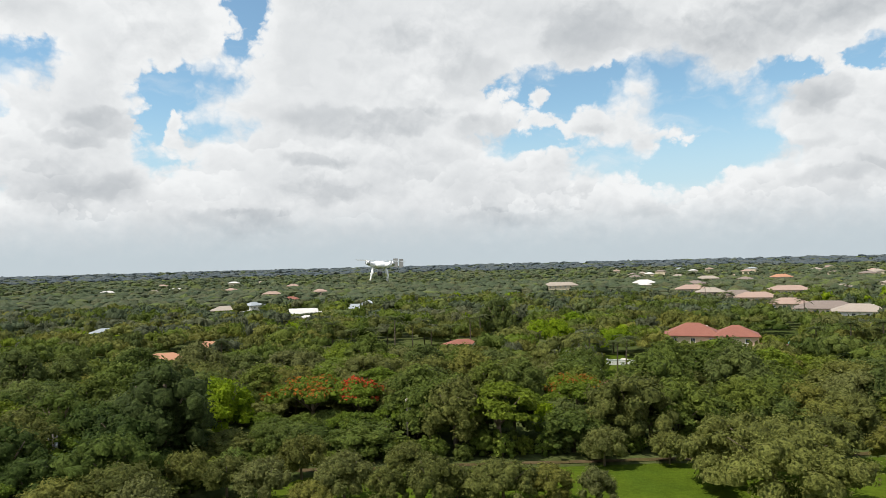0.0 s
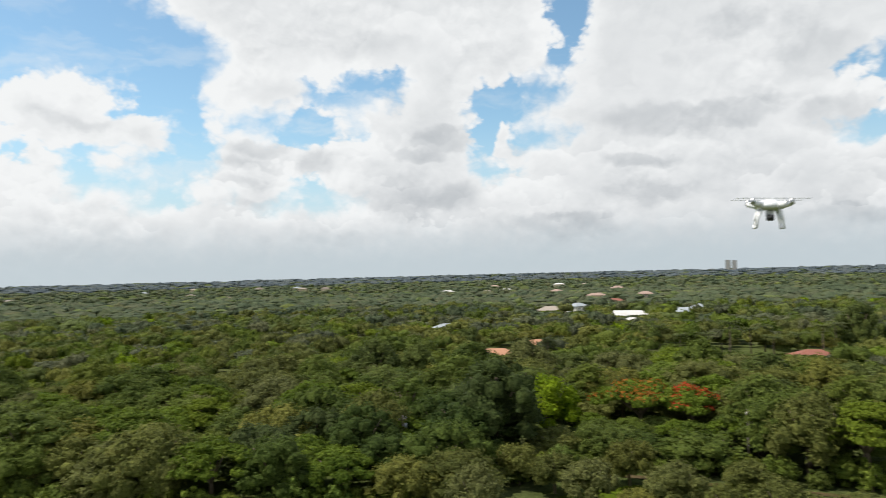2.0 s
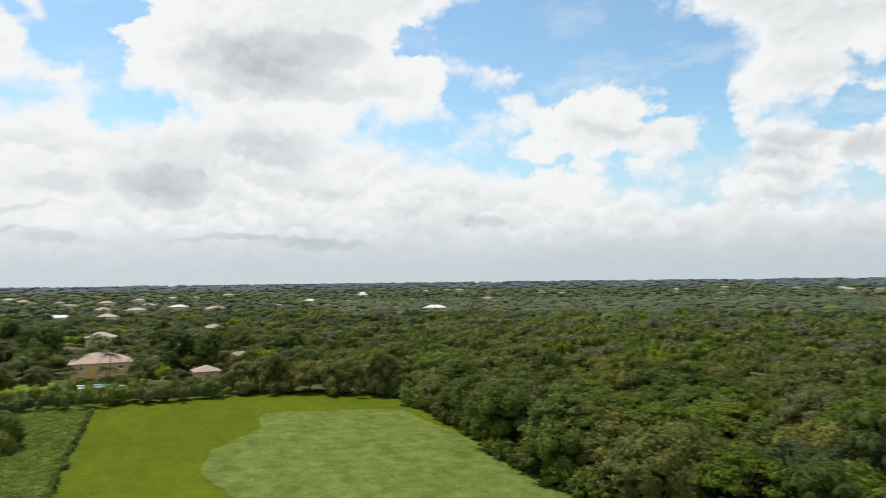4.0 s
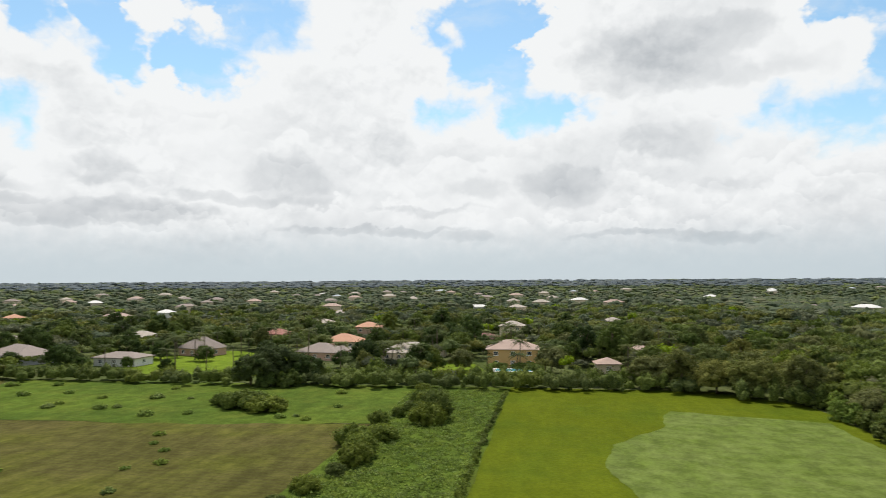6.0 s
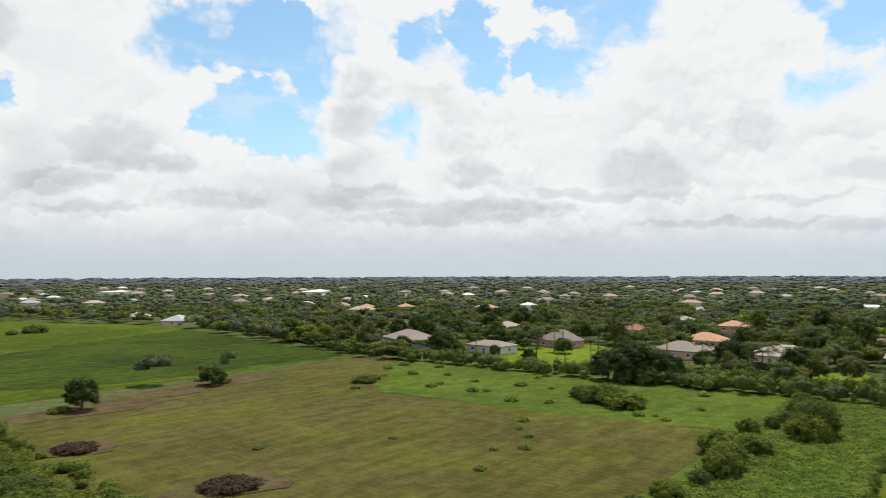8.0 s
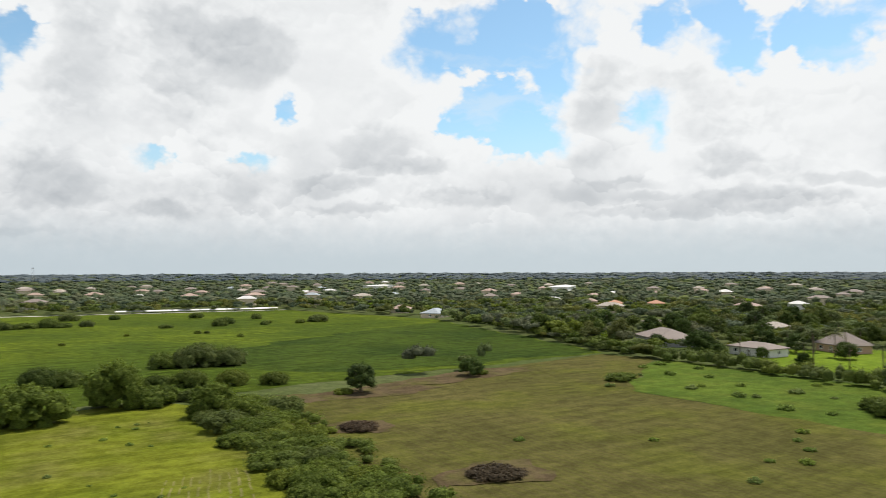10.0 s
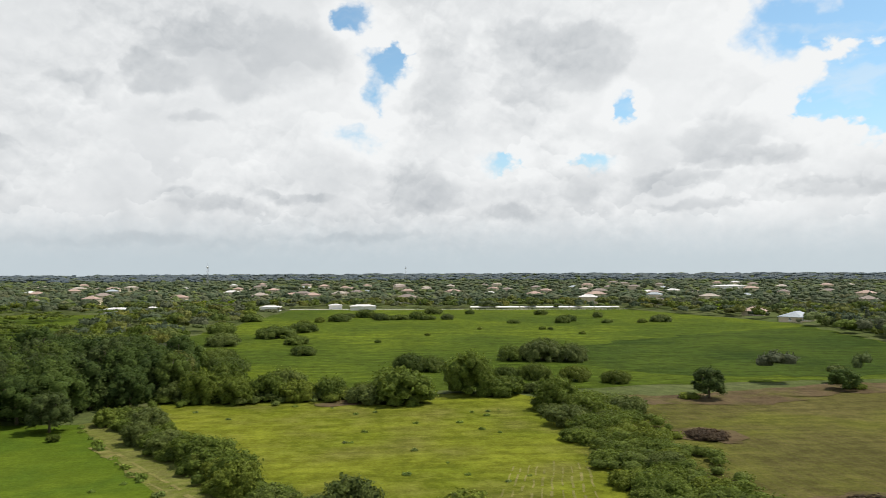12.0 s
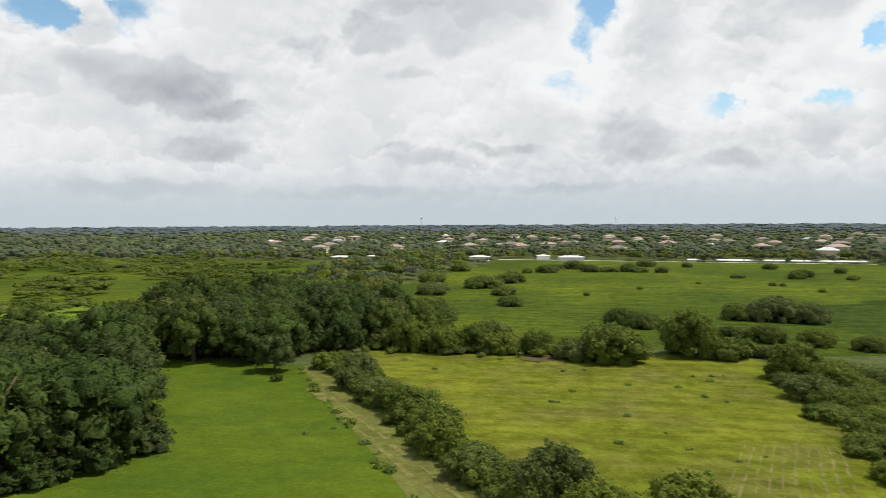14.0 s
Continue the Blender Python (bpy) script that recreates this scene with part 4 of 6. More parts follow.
house("villa with pink tile roof in a row", 188, 426, -22, 24, 13, "pink", "cream", 2, free=12, wings=((-14, -4, 10, 10, 1),))
house("villa with pale pink roof in a row", 178, 365, -24, 19, 12, "pink", "cream", 2, free=12)
house("broad villa with brown tile roof", 178, 329, -26, 26, 14, "brown", "cream", 2, free=12)
house("villa with cream tile roof and white chimney", 181, 308, -28, 21, 13, "tan", "white", 2, chimney=True, free=12)
house("villa with pale roof behind the row", 200, 706, -18, 22, 13, "white", "cream", 2, free=12)
house("villa with pink roof behind the row", 244, 500, -20, 28, 13, "pink", "cream", 2, free=12)
house("villa with tan roof behind the row", 294, 786, -20, 24, 13, "tan", "cream", 2, free=12)
house("villa with orange roof behind the row", 372, 778, -22, 22, 13, "orange", "cream", 2, free=12)
# behind the long hedge
house("low house with broad brown hip roof", -250, -190, 62, 26, 16, "brown", "grey", 1, free=40)
house("flat long house with brown roof and open porch", -246, -146, 84, 17, 10, "brown", "white", 1, free=36, pitch=0.3)
house("house with tall brown hip roof beside a sunny lawn", -280, -133, 70, 15, 11, "brown", "pink", 1, free=26, pitch=0.7)
house("house with pinkish brown hip roof", -272, -80, 84, 16, 13, "brown", "pink", 1, chimney=True, free=24, wings=((6, 5, 7, 7, 1),))
house("house with light orange hip roof", -316, -84, 84, 16, 13, "orange", "cream", 1, free=30)
house("house with several orange roofs", -360, -84, 88, 12, 10, "orange", "pink", 2, wings=((-8, 3, 7, 7, 1),), free=34)
house("broad villa with greyish tan roofs and a pool cage", -280, -47, 90, 18, 12, "tan", "cream", 1, wings=((-4, -9, 9, 8, 1), (10, 3, 7, 7, 1)), free=26)
house("ochre two-storey villa with pink hip roof", -258, -6, 92, 17, 12, "pink", "ochre", 2, chimney=True, free=60)
house("house with tan roof among palms", -340, 25, 95, 14, 11, "tan", "cream", 1, free=30)
house("small pavilion with pink pyramid roof", -243, 25, 95, 7, 7, "pink", "cream", 1, free=16)
house("house with pink roof beside the wood", -279, 40, 98, 11, 9, "pink", "cream", 1, wings=((-6, 4, 5, 5, 1),), free=20)
house("distant house with pale roof", -460, 46, 95, 12, 10, "tan", "cream", 1, free=40)
house("house with dark maroon roof", -332, -22, 90, 13, 10, "maroon", "cream", 1, free=26)
house("house with stepped tan roofs", -372, -12, 90, 12, 10, "tan", "cream", 2, wings=((5, 6, 7, 7, 1),), free=34)
house("house with tan roof among trees", -440, -134, 75, 12, 10, "tan", "cream", 1, free=34)
house("house with brownish red roof", -352, -129, 72, 13, 10, "red", "cream", 1, free=30)
house("house with tan roof under trees", -334, -192, 62, 15, 10, "tan", "cream", 1, free=30)
house("house with brown roof under trees", -310, -246, 55, 13, 10, "brown", "cream", 1, free=24)
house("house with orange-pink roof", -454, -405, 50, 20, 12, "orange", "cream", 1, free=50)
house("house with bright orange roof", -482, -386, 52, 15, 11, "orange", "cream", 1, free=50)
house("pair of low houses with pink roofs", -506, -318, 60, 24, 11, "pink", "cream", 1, free=50)
house("tall white house among trees", -500, -275, 62, 12, 9, "white", "white", 2, free=50)
house("long low white building far away", -675, -59, 85, 18, 8, "white", "white", 1, free=70)
# beyond the meadow
house("house with broad grey hip roof", -264, -388, 35, 19, 13, "grey", "cream", 1, free=60)
for label, x, y, turn, w, d in (("long white shed with low roof", -10, -556, 4, 19, 9), ("white shed beyond the meadow", 12, -575, 4, 10, 8),
                                ("white shed beyond the meadow", 61, -556, -4, 15, 8), ("white shed beyond the meadow", 170, -545, -14, 17, 8), ("small white shed beyond the trees", 150, -560, -14, 8, 6)):
    house(label, x, y, turn, w, d, "white", "white", 1, free=60, name="shed", pitch=0.25, detail=False)
house("small white garden shed beside the grove", 101, -168, 10, 5, 4, "white", "white", 1, free=14, name="shed", pitch=0.3, detail=False)
house("low white shelter beside the lawn", 101, -124, 20, 7, 3, "white", "white", 1, free=14, name="shed", pitch=0.2, detail=False)
house("large white warehouse far away", -738, -772, 40, 108, 30, "white", "white", 2, free=120, name="warehouse", pitch=0.12, detail=False)
house("white warehouse far away", -560, -1010, 30, 60, 24, "white", "white", 2, free=140, name="warehouse", pitch=0.12, detail=False)

# far houses, scattered in the suburb
spread = np.random.default_rng(11)
for k in range(340):
    if k >= 270:
        a, far = spread.uniform(140, 204), spread.uniform(620, 1500)
    elif k >= 230:
        a, far = spread.uniform(12, 84), spread.uniform(620, 1700)
    elif k < 60:
        a, far = spread.uniform(-34, -13), spread.uniform(560, 1500)
    elif k < 150:
        a, far = spread.uniform(147, 204), spread.uniform(640, 1250)
    else:
        a, far = spread.uniform(84, 150), spread.uniform(480, 1400)
    x, y = -math.sin(radians(a)) * far, math.cos(radians(a)) * far
    if any(math.hypot(x - hx, y - hy) < 42 for hx, hy, _, _ in HOMES):
        continue
    kind = spread.choice(["pink", "tan", "brown", "white", "brown", "tan", "brown", "grey", "pink"])
    house(f"distant house with {kind} roof among trees", x, y, a + spread.uniform(-30, 30), spread.uniform(11, 18), spread.uniform(9, 12), kind, "cream", 1 + int(k % 5 < 3), free=-1, detail=False)

# ---- other built things ----
pool = tagged(new("swimming_pool"), "blue swimming pool with pale paved rim", "pool")
part("deck", box(-9, -4, 0.0, 9, 4, 0.16), PAVING, pool)
part("water", box(-6, -2.2, 0.1, 6, 2.2, 0.2), WATER, pool)
pool.matrix_basis = pose(-244, -5, 0.05, 0, 0, 92)
deck = tagged(new("terrace"), "pale paved terrace with white garden walls", "terrace")
part("paving", box(-12, -3, 0, 12, 3, 0.15), PAVING, deck)
part("garden_wall", box(-12, -3.3, 0, 12, -3.0, 0.9), PAINT, deck)
deck.matrix_basis = pose(-252, -48, 0.05, 0, 0, 90)
for x, y, turn, run in ((52, 210, -14, 8), (44, 202, 70, 5)):
    wall = tagged(new("garden_wall"), "low white garden wall beside the path", "wall")
    part("panel", box(-run / 2, -0.12, -0.1, run / 2, 0.12, 1.5), PAINT, wall)
    part("coping", box(-run / 2 - 0.1, -0.2, 1.5, run / 2 + 0.1, 0.2, 1.62, 0.03), PAINT, wall)
    for k in (-1, 0, 1):
        part("pier", box(k * run / 2 - 0.25, -0.25, -0.1, k * run / 2 + 0.25, 0.25, 1.9, 0.04), PAINT, wall)
    wall.matrix_basis = pose(x, y, 0, 0, 0, turn)
court = tagged(new("tennis_court"), "green tennis court inside a tall wire fence", "court")
part("surface", box(-9, -14, 0, 9, 14, 0.12), COURT, court)
for k in range(8):
    part("fence_post", tube([(9, -14 + 4 * k, 0), (9, -14 + 4 * k, 3.2)], [0.05, 0.05], 6), METAL, court)
    part("fence_post", tube([(-9, -14 + 4 * k, 0), (-9, -14 + 4 * k, 3.2)], [0.05, 0.05], 6), METAL, court)
court.matrix_basis = pose(122, 258, 0.05, 0, 0, -24)
HOMES += [(122, 258, 14, 40), (-244, -5, 10, 16), (-252, -48, 12, 22)]

nursery = tagged(new("shade_house"), "long low white shade house beyond the meadow", "shade house")
for k in range(7, 13):
    x0, y0 = 41 - 19.46 * k, -580 + 3.2 * k
    bm = bmesh.new()
    rim = [bm.verts.new(c) for c in ((-9.5, 3.0, 1.3), (9.5, 3.0, 1.3), (9.5, -2.0, 2.0), (-9.5, -2.0, 2.0), (-9.5, 3.0, 1.2), (9.5, 3.0, 1.2), (9.5, -2.0, 1.9), (-9.5, -2.0, 1.9))]
    for f in ((0, 1, 2, 3), (7, 6, 5, 4), (0, 4, 5, 1), (1, 5, 6, 2), (2, 6, 7, 3), (3, 7, 4, 0)):
        bm.faces.new([rim[i] for i in f])
    piece = part("roof_panel", bm, WALL["white"], nursery)
    piece.matrix_local = pose(x0 - 9.7, y0 + 1.6, 0, 0, 0, -9.3)
    post = part("post", box(-0.12, -0.12, 0, 0.12, 0.12, 1.9), TIMBER, nursery)
    post.matrix_local = pose(x0, y0 - 1.5, 0, 0, 0, -9.3)

mast = tagged(new("lattice_mast"), "tall red and white lattice radio mast far away", "mast")
for k in range(3):
    a = k * math.tau / 3
    part("leg", tube([(2.2 * math.cos(a), 2.2 * math.sin(a), 0), (0.8 * math.cos(a), 0.8 * math.sin(a), 42)], [0.28, 0.16], 6), METAL, mast)
for k in range(10):
    q, z = 2.2 - 0.14 * k, 4.2 * k
    ring = [(q * math.cos(i * math.tau / 3), q * math.sin(i * math.tau / 3), z + (4.2 if i % 2 else 0)) for i in range(4)]
    part("brace", tube(ring, [0.12] * 4, 5), METAL, mast)
part("antenna", box(-1.8, -1.8, 37, 1.8, 1.8, 39.5, 0.3), METAL, mast)
part("antenna", box(-1.5, -1.5, 9, 1.5, 1.5, 13, 0.3), METAL, mast)
part("spike", tube([(0, 0, 42), (0, 0, 50)], [0.2, 0.06], 6), METAL, mast)
mast.matrix_basis = pose(286, -1398, 0)
thin = copy_thing(mast, pose(-135, -2050, 0))

for x, y, z in ((-7, 124, 8.6), (-58, 104, 8.2), (44, 128, 8.4)):
    pole = tagged(new("utility_pole"), "weathered wooden utility pole with grey transformer", "pole", "utility poles")
    part("pole", tube([(0, 0, -0.3), (0, 0, z)], [0.17, 0.12], 8), TIMBER, pole)
    part("crossarm", box(-1.1, -0.07, z - 0.7, 1.1, 0.07, z - 0.55, 0.02), TIMBER, pole)
    part("transformer", tube([(0.35, -0.3, z - 2.3), (0.35, -0.3, z - 1.3)], [0.26, 0.26], 10), METAL, pole)
    for k in (-1, 0, 1):
        part("insulator", tube([(k * 0.9, 0, z - 0.55), (k * 0.9, 0, z - 0.3)], [0.06, 0.04], 6), PAINT, pole)
    pole.matrix_basis = pose(x, y, 0, 0, 0, 80)
tower = tagged(new("office_tower"), "pair of pale office towers on the horizon", "building")
part("block", box(-14, -12, 0, 10, 12, 58), WALL["grey"], tower)
part("block", box(18, -12, 0, 40, 12, 55), WALL["grey"], tower)
tower.matrix_basis = pose(-262, 3900, 0, 0, 0, 0)

# ---- trees and bushes ----
TREE = [
    build_tree("broadleaf_tree", "dark green broadleaf tree with dense round crown", "deep", 1, 10, 5.2, 0.06, 30, 0.29, 0.9, size=0.41, cards=1300),
    build_tree("broadleaf_tree", "dark green broadleaf tree with lumpy crown", "deep", 2, 9, 5.6, 0.05, 32, 0.27, 0.8, size=0.41, cards=1300),
    build_tree("broadleaf_tree", "tall dark broadleaf tree with uneven crown", "deep", 3, 11.5, 4.8, 0.06, 32, 0.28, 1.0, size=0.41, cards=1300),
    build_tree("oak_tree", "olive green oak with fine grey-green foliage", "olive", 4, 9, 5.4, 0.06, 34, 0.26, 0.9, size=0.35, cards=1500),
    build_tree("oak_tree", "olive green oak with open rounded crown", "olive", 5, 10.5, 4.8, 0.08, 30, 0.27, 1.0, size=0.35, cards=1500),
    build_tree("oak_tree", "broad olive green oak", "olive", 6, 8.0, 6.0, 0.05, 36, 0.25, 0.85, size=0.35, cards=1500),
    build_tree("spreading_tree", "fresh green spreading tree with layered flat crown", "fresh", 7, 9, 6.0, 0.30, 44, 0.20, 0.6, 0.85, low=-0.1, tilt=0.45, layered=True, size=0.40, cards=1400),
    build_tree("spreading_tree", "fresh green tree with wide layered crown", "fresh", 8, 10, 5.6, 0.25, 40, 0.22, 0.65, 0.95, low=-0.1, tilt=0.45, layered=True, size=0.40, cards=1400),
]
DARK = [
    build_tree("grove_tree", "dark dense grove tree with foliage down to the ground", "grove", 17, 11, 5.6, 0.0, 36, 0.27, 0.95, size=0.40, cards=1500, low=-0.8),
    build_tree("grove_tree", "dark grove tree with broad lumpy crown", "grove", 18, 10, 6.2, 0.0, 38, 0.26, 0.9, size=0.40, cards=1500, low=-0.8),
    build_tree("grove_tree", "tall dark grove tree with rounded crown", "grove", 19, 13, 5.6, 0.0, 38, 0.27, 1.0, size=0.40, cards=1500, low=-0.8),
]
LIME_TREE = build_tree("lime_green_tree", "bright lime green tree with loose leafy sprays", "lime", 9, 9.5, 5.0, 0.12, 34, 0.23, 0.9, cards=1900, size=0.36)
FLAME_TREE = build_tree("flame_tree", "spreading flame tree with orange blossom on green layers", "fresh", 10, 8.5, 7.0, 0.30, 44, 0.20, 0.6, 0.8, low=-0.1, tilt=0.45, blossom="flame", layered=True, size=0.40, cards=1400)
RED_TREE = build_tree("flame_tree", "flame tree crown covered in red blossom", "fresh", 12, 8.5, 5.0, 0.30, 30, 0.24, 0.65, 0.8, low=-0.1, tilt=0.45, blossom="red", layered=True, size=0.36, cards=1700)
YOUNG = build_tree("young_oak", "young olive green oak on the grass", "olive", 13, 6.0, 3.4, 0.08, 24, 0.30, 1.0, size=0.27, cards=1500)
BROAD_OAK = build_tree("broad_oak", "very broad olive oak with many rounded boughs", "olive", 14, 10, 11.5, 0.02, 84, 0.17, 0.75, size=0.34, cards=6500)
DARK_PINE = build_tree("dark_tree", "tall very dark dense tree above the wood", "deep", 15, 15, 6.0, 0.05, 34, 0.27, 1.0, cards=1800)
BRIGHT_TREE = build_tree("spreading_tree", "bright yellow-green rounded tree", "lime", 16, 9, 8.0, 0.1, 34, 0.24, 0.75, cards=1800)
PALM = [build_palm(21, 8.5), build_palm(22, 7.0, 20), build_palm(23, 10.0)]
UNDER = [build_bush("shrub", "leafy green shrub at the edge of the wood", "hedge", 38, 4.0, 3.2, 8, 420, 0.42, "shrub"),
         build_bush("shrub", "bright young shrub at the edge of the wood", "weed", 39, 4.5, 2.2, 8, 380, 0.36, "shrub")]
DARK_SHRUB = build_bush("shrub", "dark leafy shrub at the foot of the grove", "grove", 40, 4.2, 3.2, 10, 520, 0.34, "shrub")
BUSH = [
    build_bush("bush", "dense rounded green bush in the field", "hedge", 31, 4.0, 3.6, 16, 950, 0.32),
    build_bush("bush", "spreading green bush with uneven outline", "hedge", 32, 3.2, 3.8, 17, 950, 0.32),
    build_bush("bush", "tall leafy bush with dark hollows", "hedge", 33, 5.0, 3.6, 19, 1050, 0.32),
]
SCRUB = build_bush("thicket", "low dark green thicket in the meadow", "deep", 34, 4.0, 7.5, 34, 2200, 0.36, "thicket")
TUFT = build_bush("weed_tuft", "small clump of dark green weeds on mown grass", "weed", 35, 0.7, 1.1, 1, 90, 0.26, "weed")
BRUSH = build_bush("brush_pile", "heap of dry cut brown branches", "dry", 36, 1.9, 4.2, 14, 1100, 0.42, "brush pile")


def build_twigs(thing, seed):
    """Bare branches that stick out of a brush heap."""
    r = np.random.default_rng(seed)
    for k in range(14):
        a, q = r.uniform(0, math.tau), r.uniform(0.5, 3.4)
        p = Vector((q * math.cos(a), q * math.sin(a), 0.5))
        part("branch", tube([p, p + Vector((r.uniform(-1.6, 1.6), r.uniform(-1.6, 1.6), r.uniform(0.6, 1.8)))], [0.07, 0.03], 5), BARK, thing)


build_twigs(BRUSH, 37)
TAKEN, MARKED = [(45, 172, 8), (49, 184, 8), (51, 196, 8), (53, 208, 8), (54, 220, 9)], [(50, 190, 8, 0), (53, 208, 8, 0)]


def stand(thing, x, y, scale=1.0, tall=1.0, reach=None, turn=None):
    TAKEN.append((x, y, reach if reach is not None else 4.5 * scale))
    return put(thing, x, y, scale, turn, tall)


# marked trees of the wood
MARKED += [(-41, 128, 7, 0), (-26, 137, 10, 0), (-17, 136, 7, 0), (26, 146, 9, 0), (20, 266, 9, 0), (38, 258, 10, 0), (56, 236, 9, 0), (-60, 150, 6, 0), (-20, 258, 36, 0), (94, 230, 16, 70)]
stand(LIME_TREE, -41, 128, 1.3, 0.95, reach=6.5)
stand(FLAME_TREE, -26, 137, 1.4, 0.9, reach=8)
stand(RED_TREE, -17, 136, 1.2, 1.0)
stand(FLAME_TREE, 26, 146, 1.0, reach=6)
stand(FLAME_TREE, -60, 150, 0.8)
stand(DARK_PINE, 20, 266, 1.2, reach=9)
stand(BRIGHT_TREE, 38, 258, 1.15, reach=9)
stand(BRIGHT_TREE, 56, 236, 0.95, reach=8)
stand(BROAD_OAK, 43, 94, 1.0, reach=11)
for x, y, size in ((-6, 104, 0.95), (-22, 106, 1.1), (-31, 99, 0.95), (24, 109, 1.0), (-25, 95, 1.05), (-14, 95, 1.15), (-2, 93, 1.1), (34, 109, 0.85), (-37, 101, 1.0)):
    stand(YOUNG, x, y, size, 1.0)
for k, x, y, size in ((5, 7, 92, 0.85), (3, -41, 89, 0.95), (4, -36, 82, 0.8), (3, 13, 93, 0.62), (4, -8, 92, 0.6), (5, -18, 92, 0.55), (3, 1, 96, 0.5), (4, 19, 91, 0.55), (5, -48, 86, 0.9), (4, 64, 100, 0.9), (3, 58, 108, 0.9)):
    stand(TREE[k], x, y, size, 0.9)
for k, px, py, size in ((1, -48, 101, 1.0), (0, -56, 112, 1.15), (2, -61, 97, 0.95), (1, -68, 106, 1.15), (0, -54, 92, 0.85), (2, -66, 120, 1.0)):
    stand(DARK[k], px, py, size, 0.9, reach=5)
stand(LIME_TREE, 17, 124, 0.55, 1.3)
for px, py, size in ((-26, 127, 0.62), (-18, 126, 0.66), (-33, 128, 0.6), (-22, 131, 0.6), (-10, 129, 0.7), (-30, 122, 0.7), (-15, 121, 0.7)):
    stand(TREE[6 + int(px) % 2], px, py, size, 1.0, reach=3)
stand(TREE[6], 12, 128, 1.05), stand(TREE[7], 2, 127, 1.0), stand(TREE[6], 24, 132, 1.0)

WOOD = [(-206, 68), (-140, 70), (-118, 67), (-92, 65), (-66, 74), (-46, 88), (-40, 100), (-26, 114), (20, 116), (66, 117), (120, 104), (1200, 700), (1200, 4000), (-4000, 4000), (-4000, 330), (-420, 150), (-300, 78)]
GROVE = [(38, -176), (58, -156), (92, -153), (100, -168), (108, -205), (112, -330), (100, -540), (62, -540), (86, -330), (42, -218)]
GROVE_NEAR = [(47, -90), (52, -76), (72, -66), (96, -106), (100, -126), (72, -118), (54, -100)]
OPEN = [HAY, STRIP, BROWN, WEEDS, PASTURE, TRACK, LAWN, MEADOW, GREEN]
EYE = (-6.0, 3.0)


def free_of_homes(x, y, reach):
    """False where a tree would stand in a house."""
    ok = np.ones(len(x), bool)
    for hx, hy, size, front in HOMES:
        ok &= np.hypot(x - hx, y - hy) > size + reach * 0.4
    return ok


def headroom(x, y, eye=31.0, sill=1.6):
    """How high a garden tree may grow before the house behind it loses its view over the open land."""
    x, y = np.asarray(x, float), np.asarray(y, float)
    most = np.full(x.shape, 99.0)
    for hx, hy, size, front in HOMES + MARKED:
        if front < 0:
            continue
        hd = math.hypot(hx - EYE[0], hy - EYE[1])
        ux, uy = (hx - EYE[0]) / hd, (hy - EYE[1]) / hd
        along = hd - ((x - EYE[0]) * ux + (y - EYE[1]) * uy)
        across = np.abs((x - EYE[0]) * uy - (y - EYE[1]) * ux)
        low = 4.8 if front == 12 else 1.6 if front >= 60 else 2.7 if front > 25 else 3.7 if front else 2.0
        near = (along > 0) & (along < 0.20 * hd) & (across < size * 0.62)
        most = np.where(near, np.minimum(most, eye - (eye - low) * (hd - along) / hd), most)
    return most


def free_of_taken(x, y):
    ok = np.ones(len(x), bool)
    for tx, ty, reach in TAKEN:
        ok &= np.hypot(x - tx, y - ty) > reach
    return ok


def jitter_grid(x0, y0, x1, y1, step, seed, shake=0.42):
    r = np.random.default_rng(seed)
    gx, gy = np.meshgrid(np.arange(x0, x1, step), np.arange(y0, y1, step * 0.87))
    gx = gx + (np.arange(gx.shape[0]) % 2)[:, None] * step / 2
    gx, gy = gx.ravel(), gy.ravel()
    return gx + r.uniform(-shake, shake, gx.size) * step, gy + r.uniform(-shake, shake, gy.size) * step


# the near wood: single trees
x, y = jitter_grid(-230, 60, 170, 250, 8.6, 41)
ok = inside(x, y, WOOD) & free_of_taken(x, y) & free_of_homes(x, y, 5)
x, y = x[ok], y[ok]
dist = np.hypot(x - EYE[0], y - EYE[1])
turn = np.degrees(np.arctan2(-(x - EYE[0]), y - EYE[1]))
ok = (dist < 186) & (turn > -38) & (turn < 78)
x, y, dist = x[ok], y[ok], dist[ok]
order = np.argsort(dist)
x, y = x[order], y[order]
single = 300
r = np.random.default_rng(43)
for px, py in zip(x[:single], y[:single]):
    drift = noise.noise((px * 0.022, py * 0.022, 1.7)) + 0.45 * r.normal()
    k = int(r.integers(0, 3)) if drift < -0.12 else int(r.integers(3, 6)) if drift < 0.52 else int(r.integers(6, 8))
    size, room = r.uniform(0.85, 1.42), float(headroom(px, py))
    if 1.5 < room <= 4.5:
        put(UNDER[0], px, py, room / 4.2)
    kind = DARK[k % 3] if -78 < px < -44 and py < 122 and drift < 0.3 else TREE[k]
    if room > 4.5:
        put(kind, px, py, size, None, min(r.uniform(0.68, 1.0), room / (10 * size)))
LEFT_OVER = list(zip(x[single:], y[single:]))

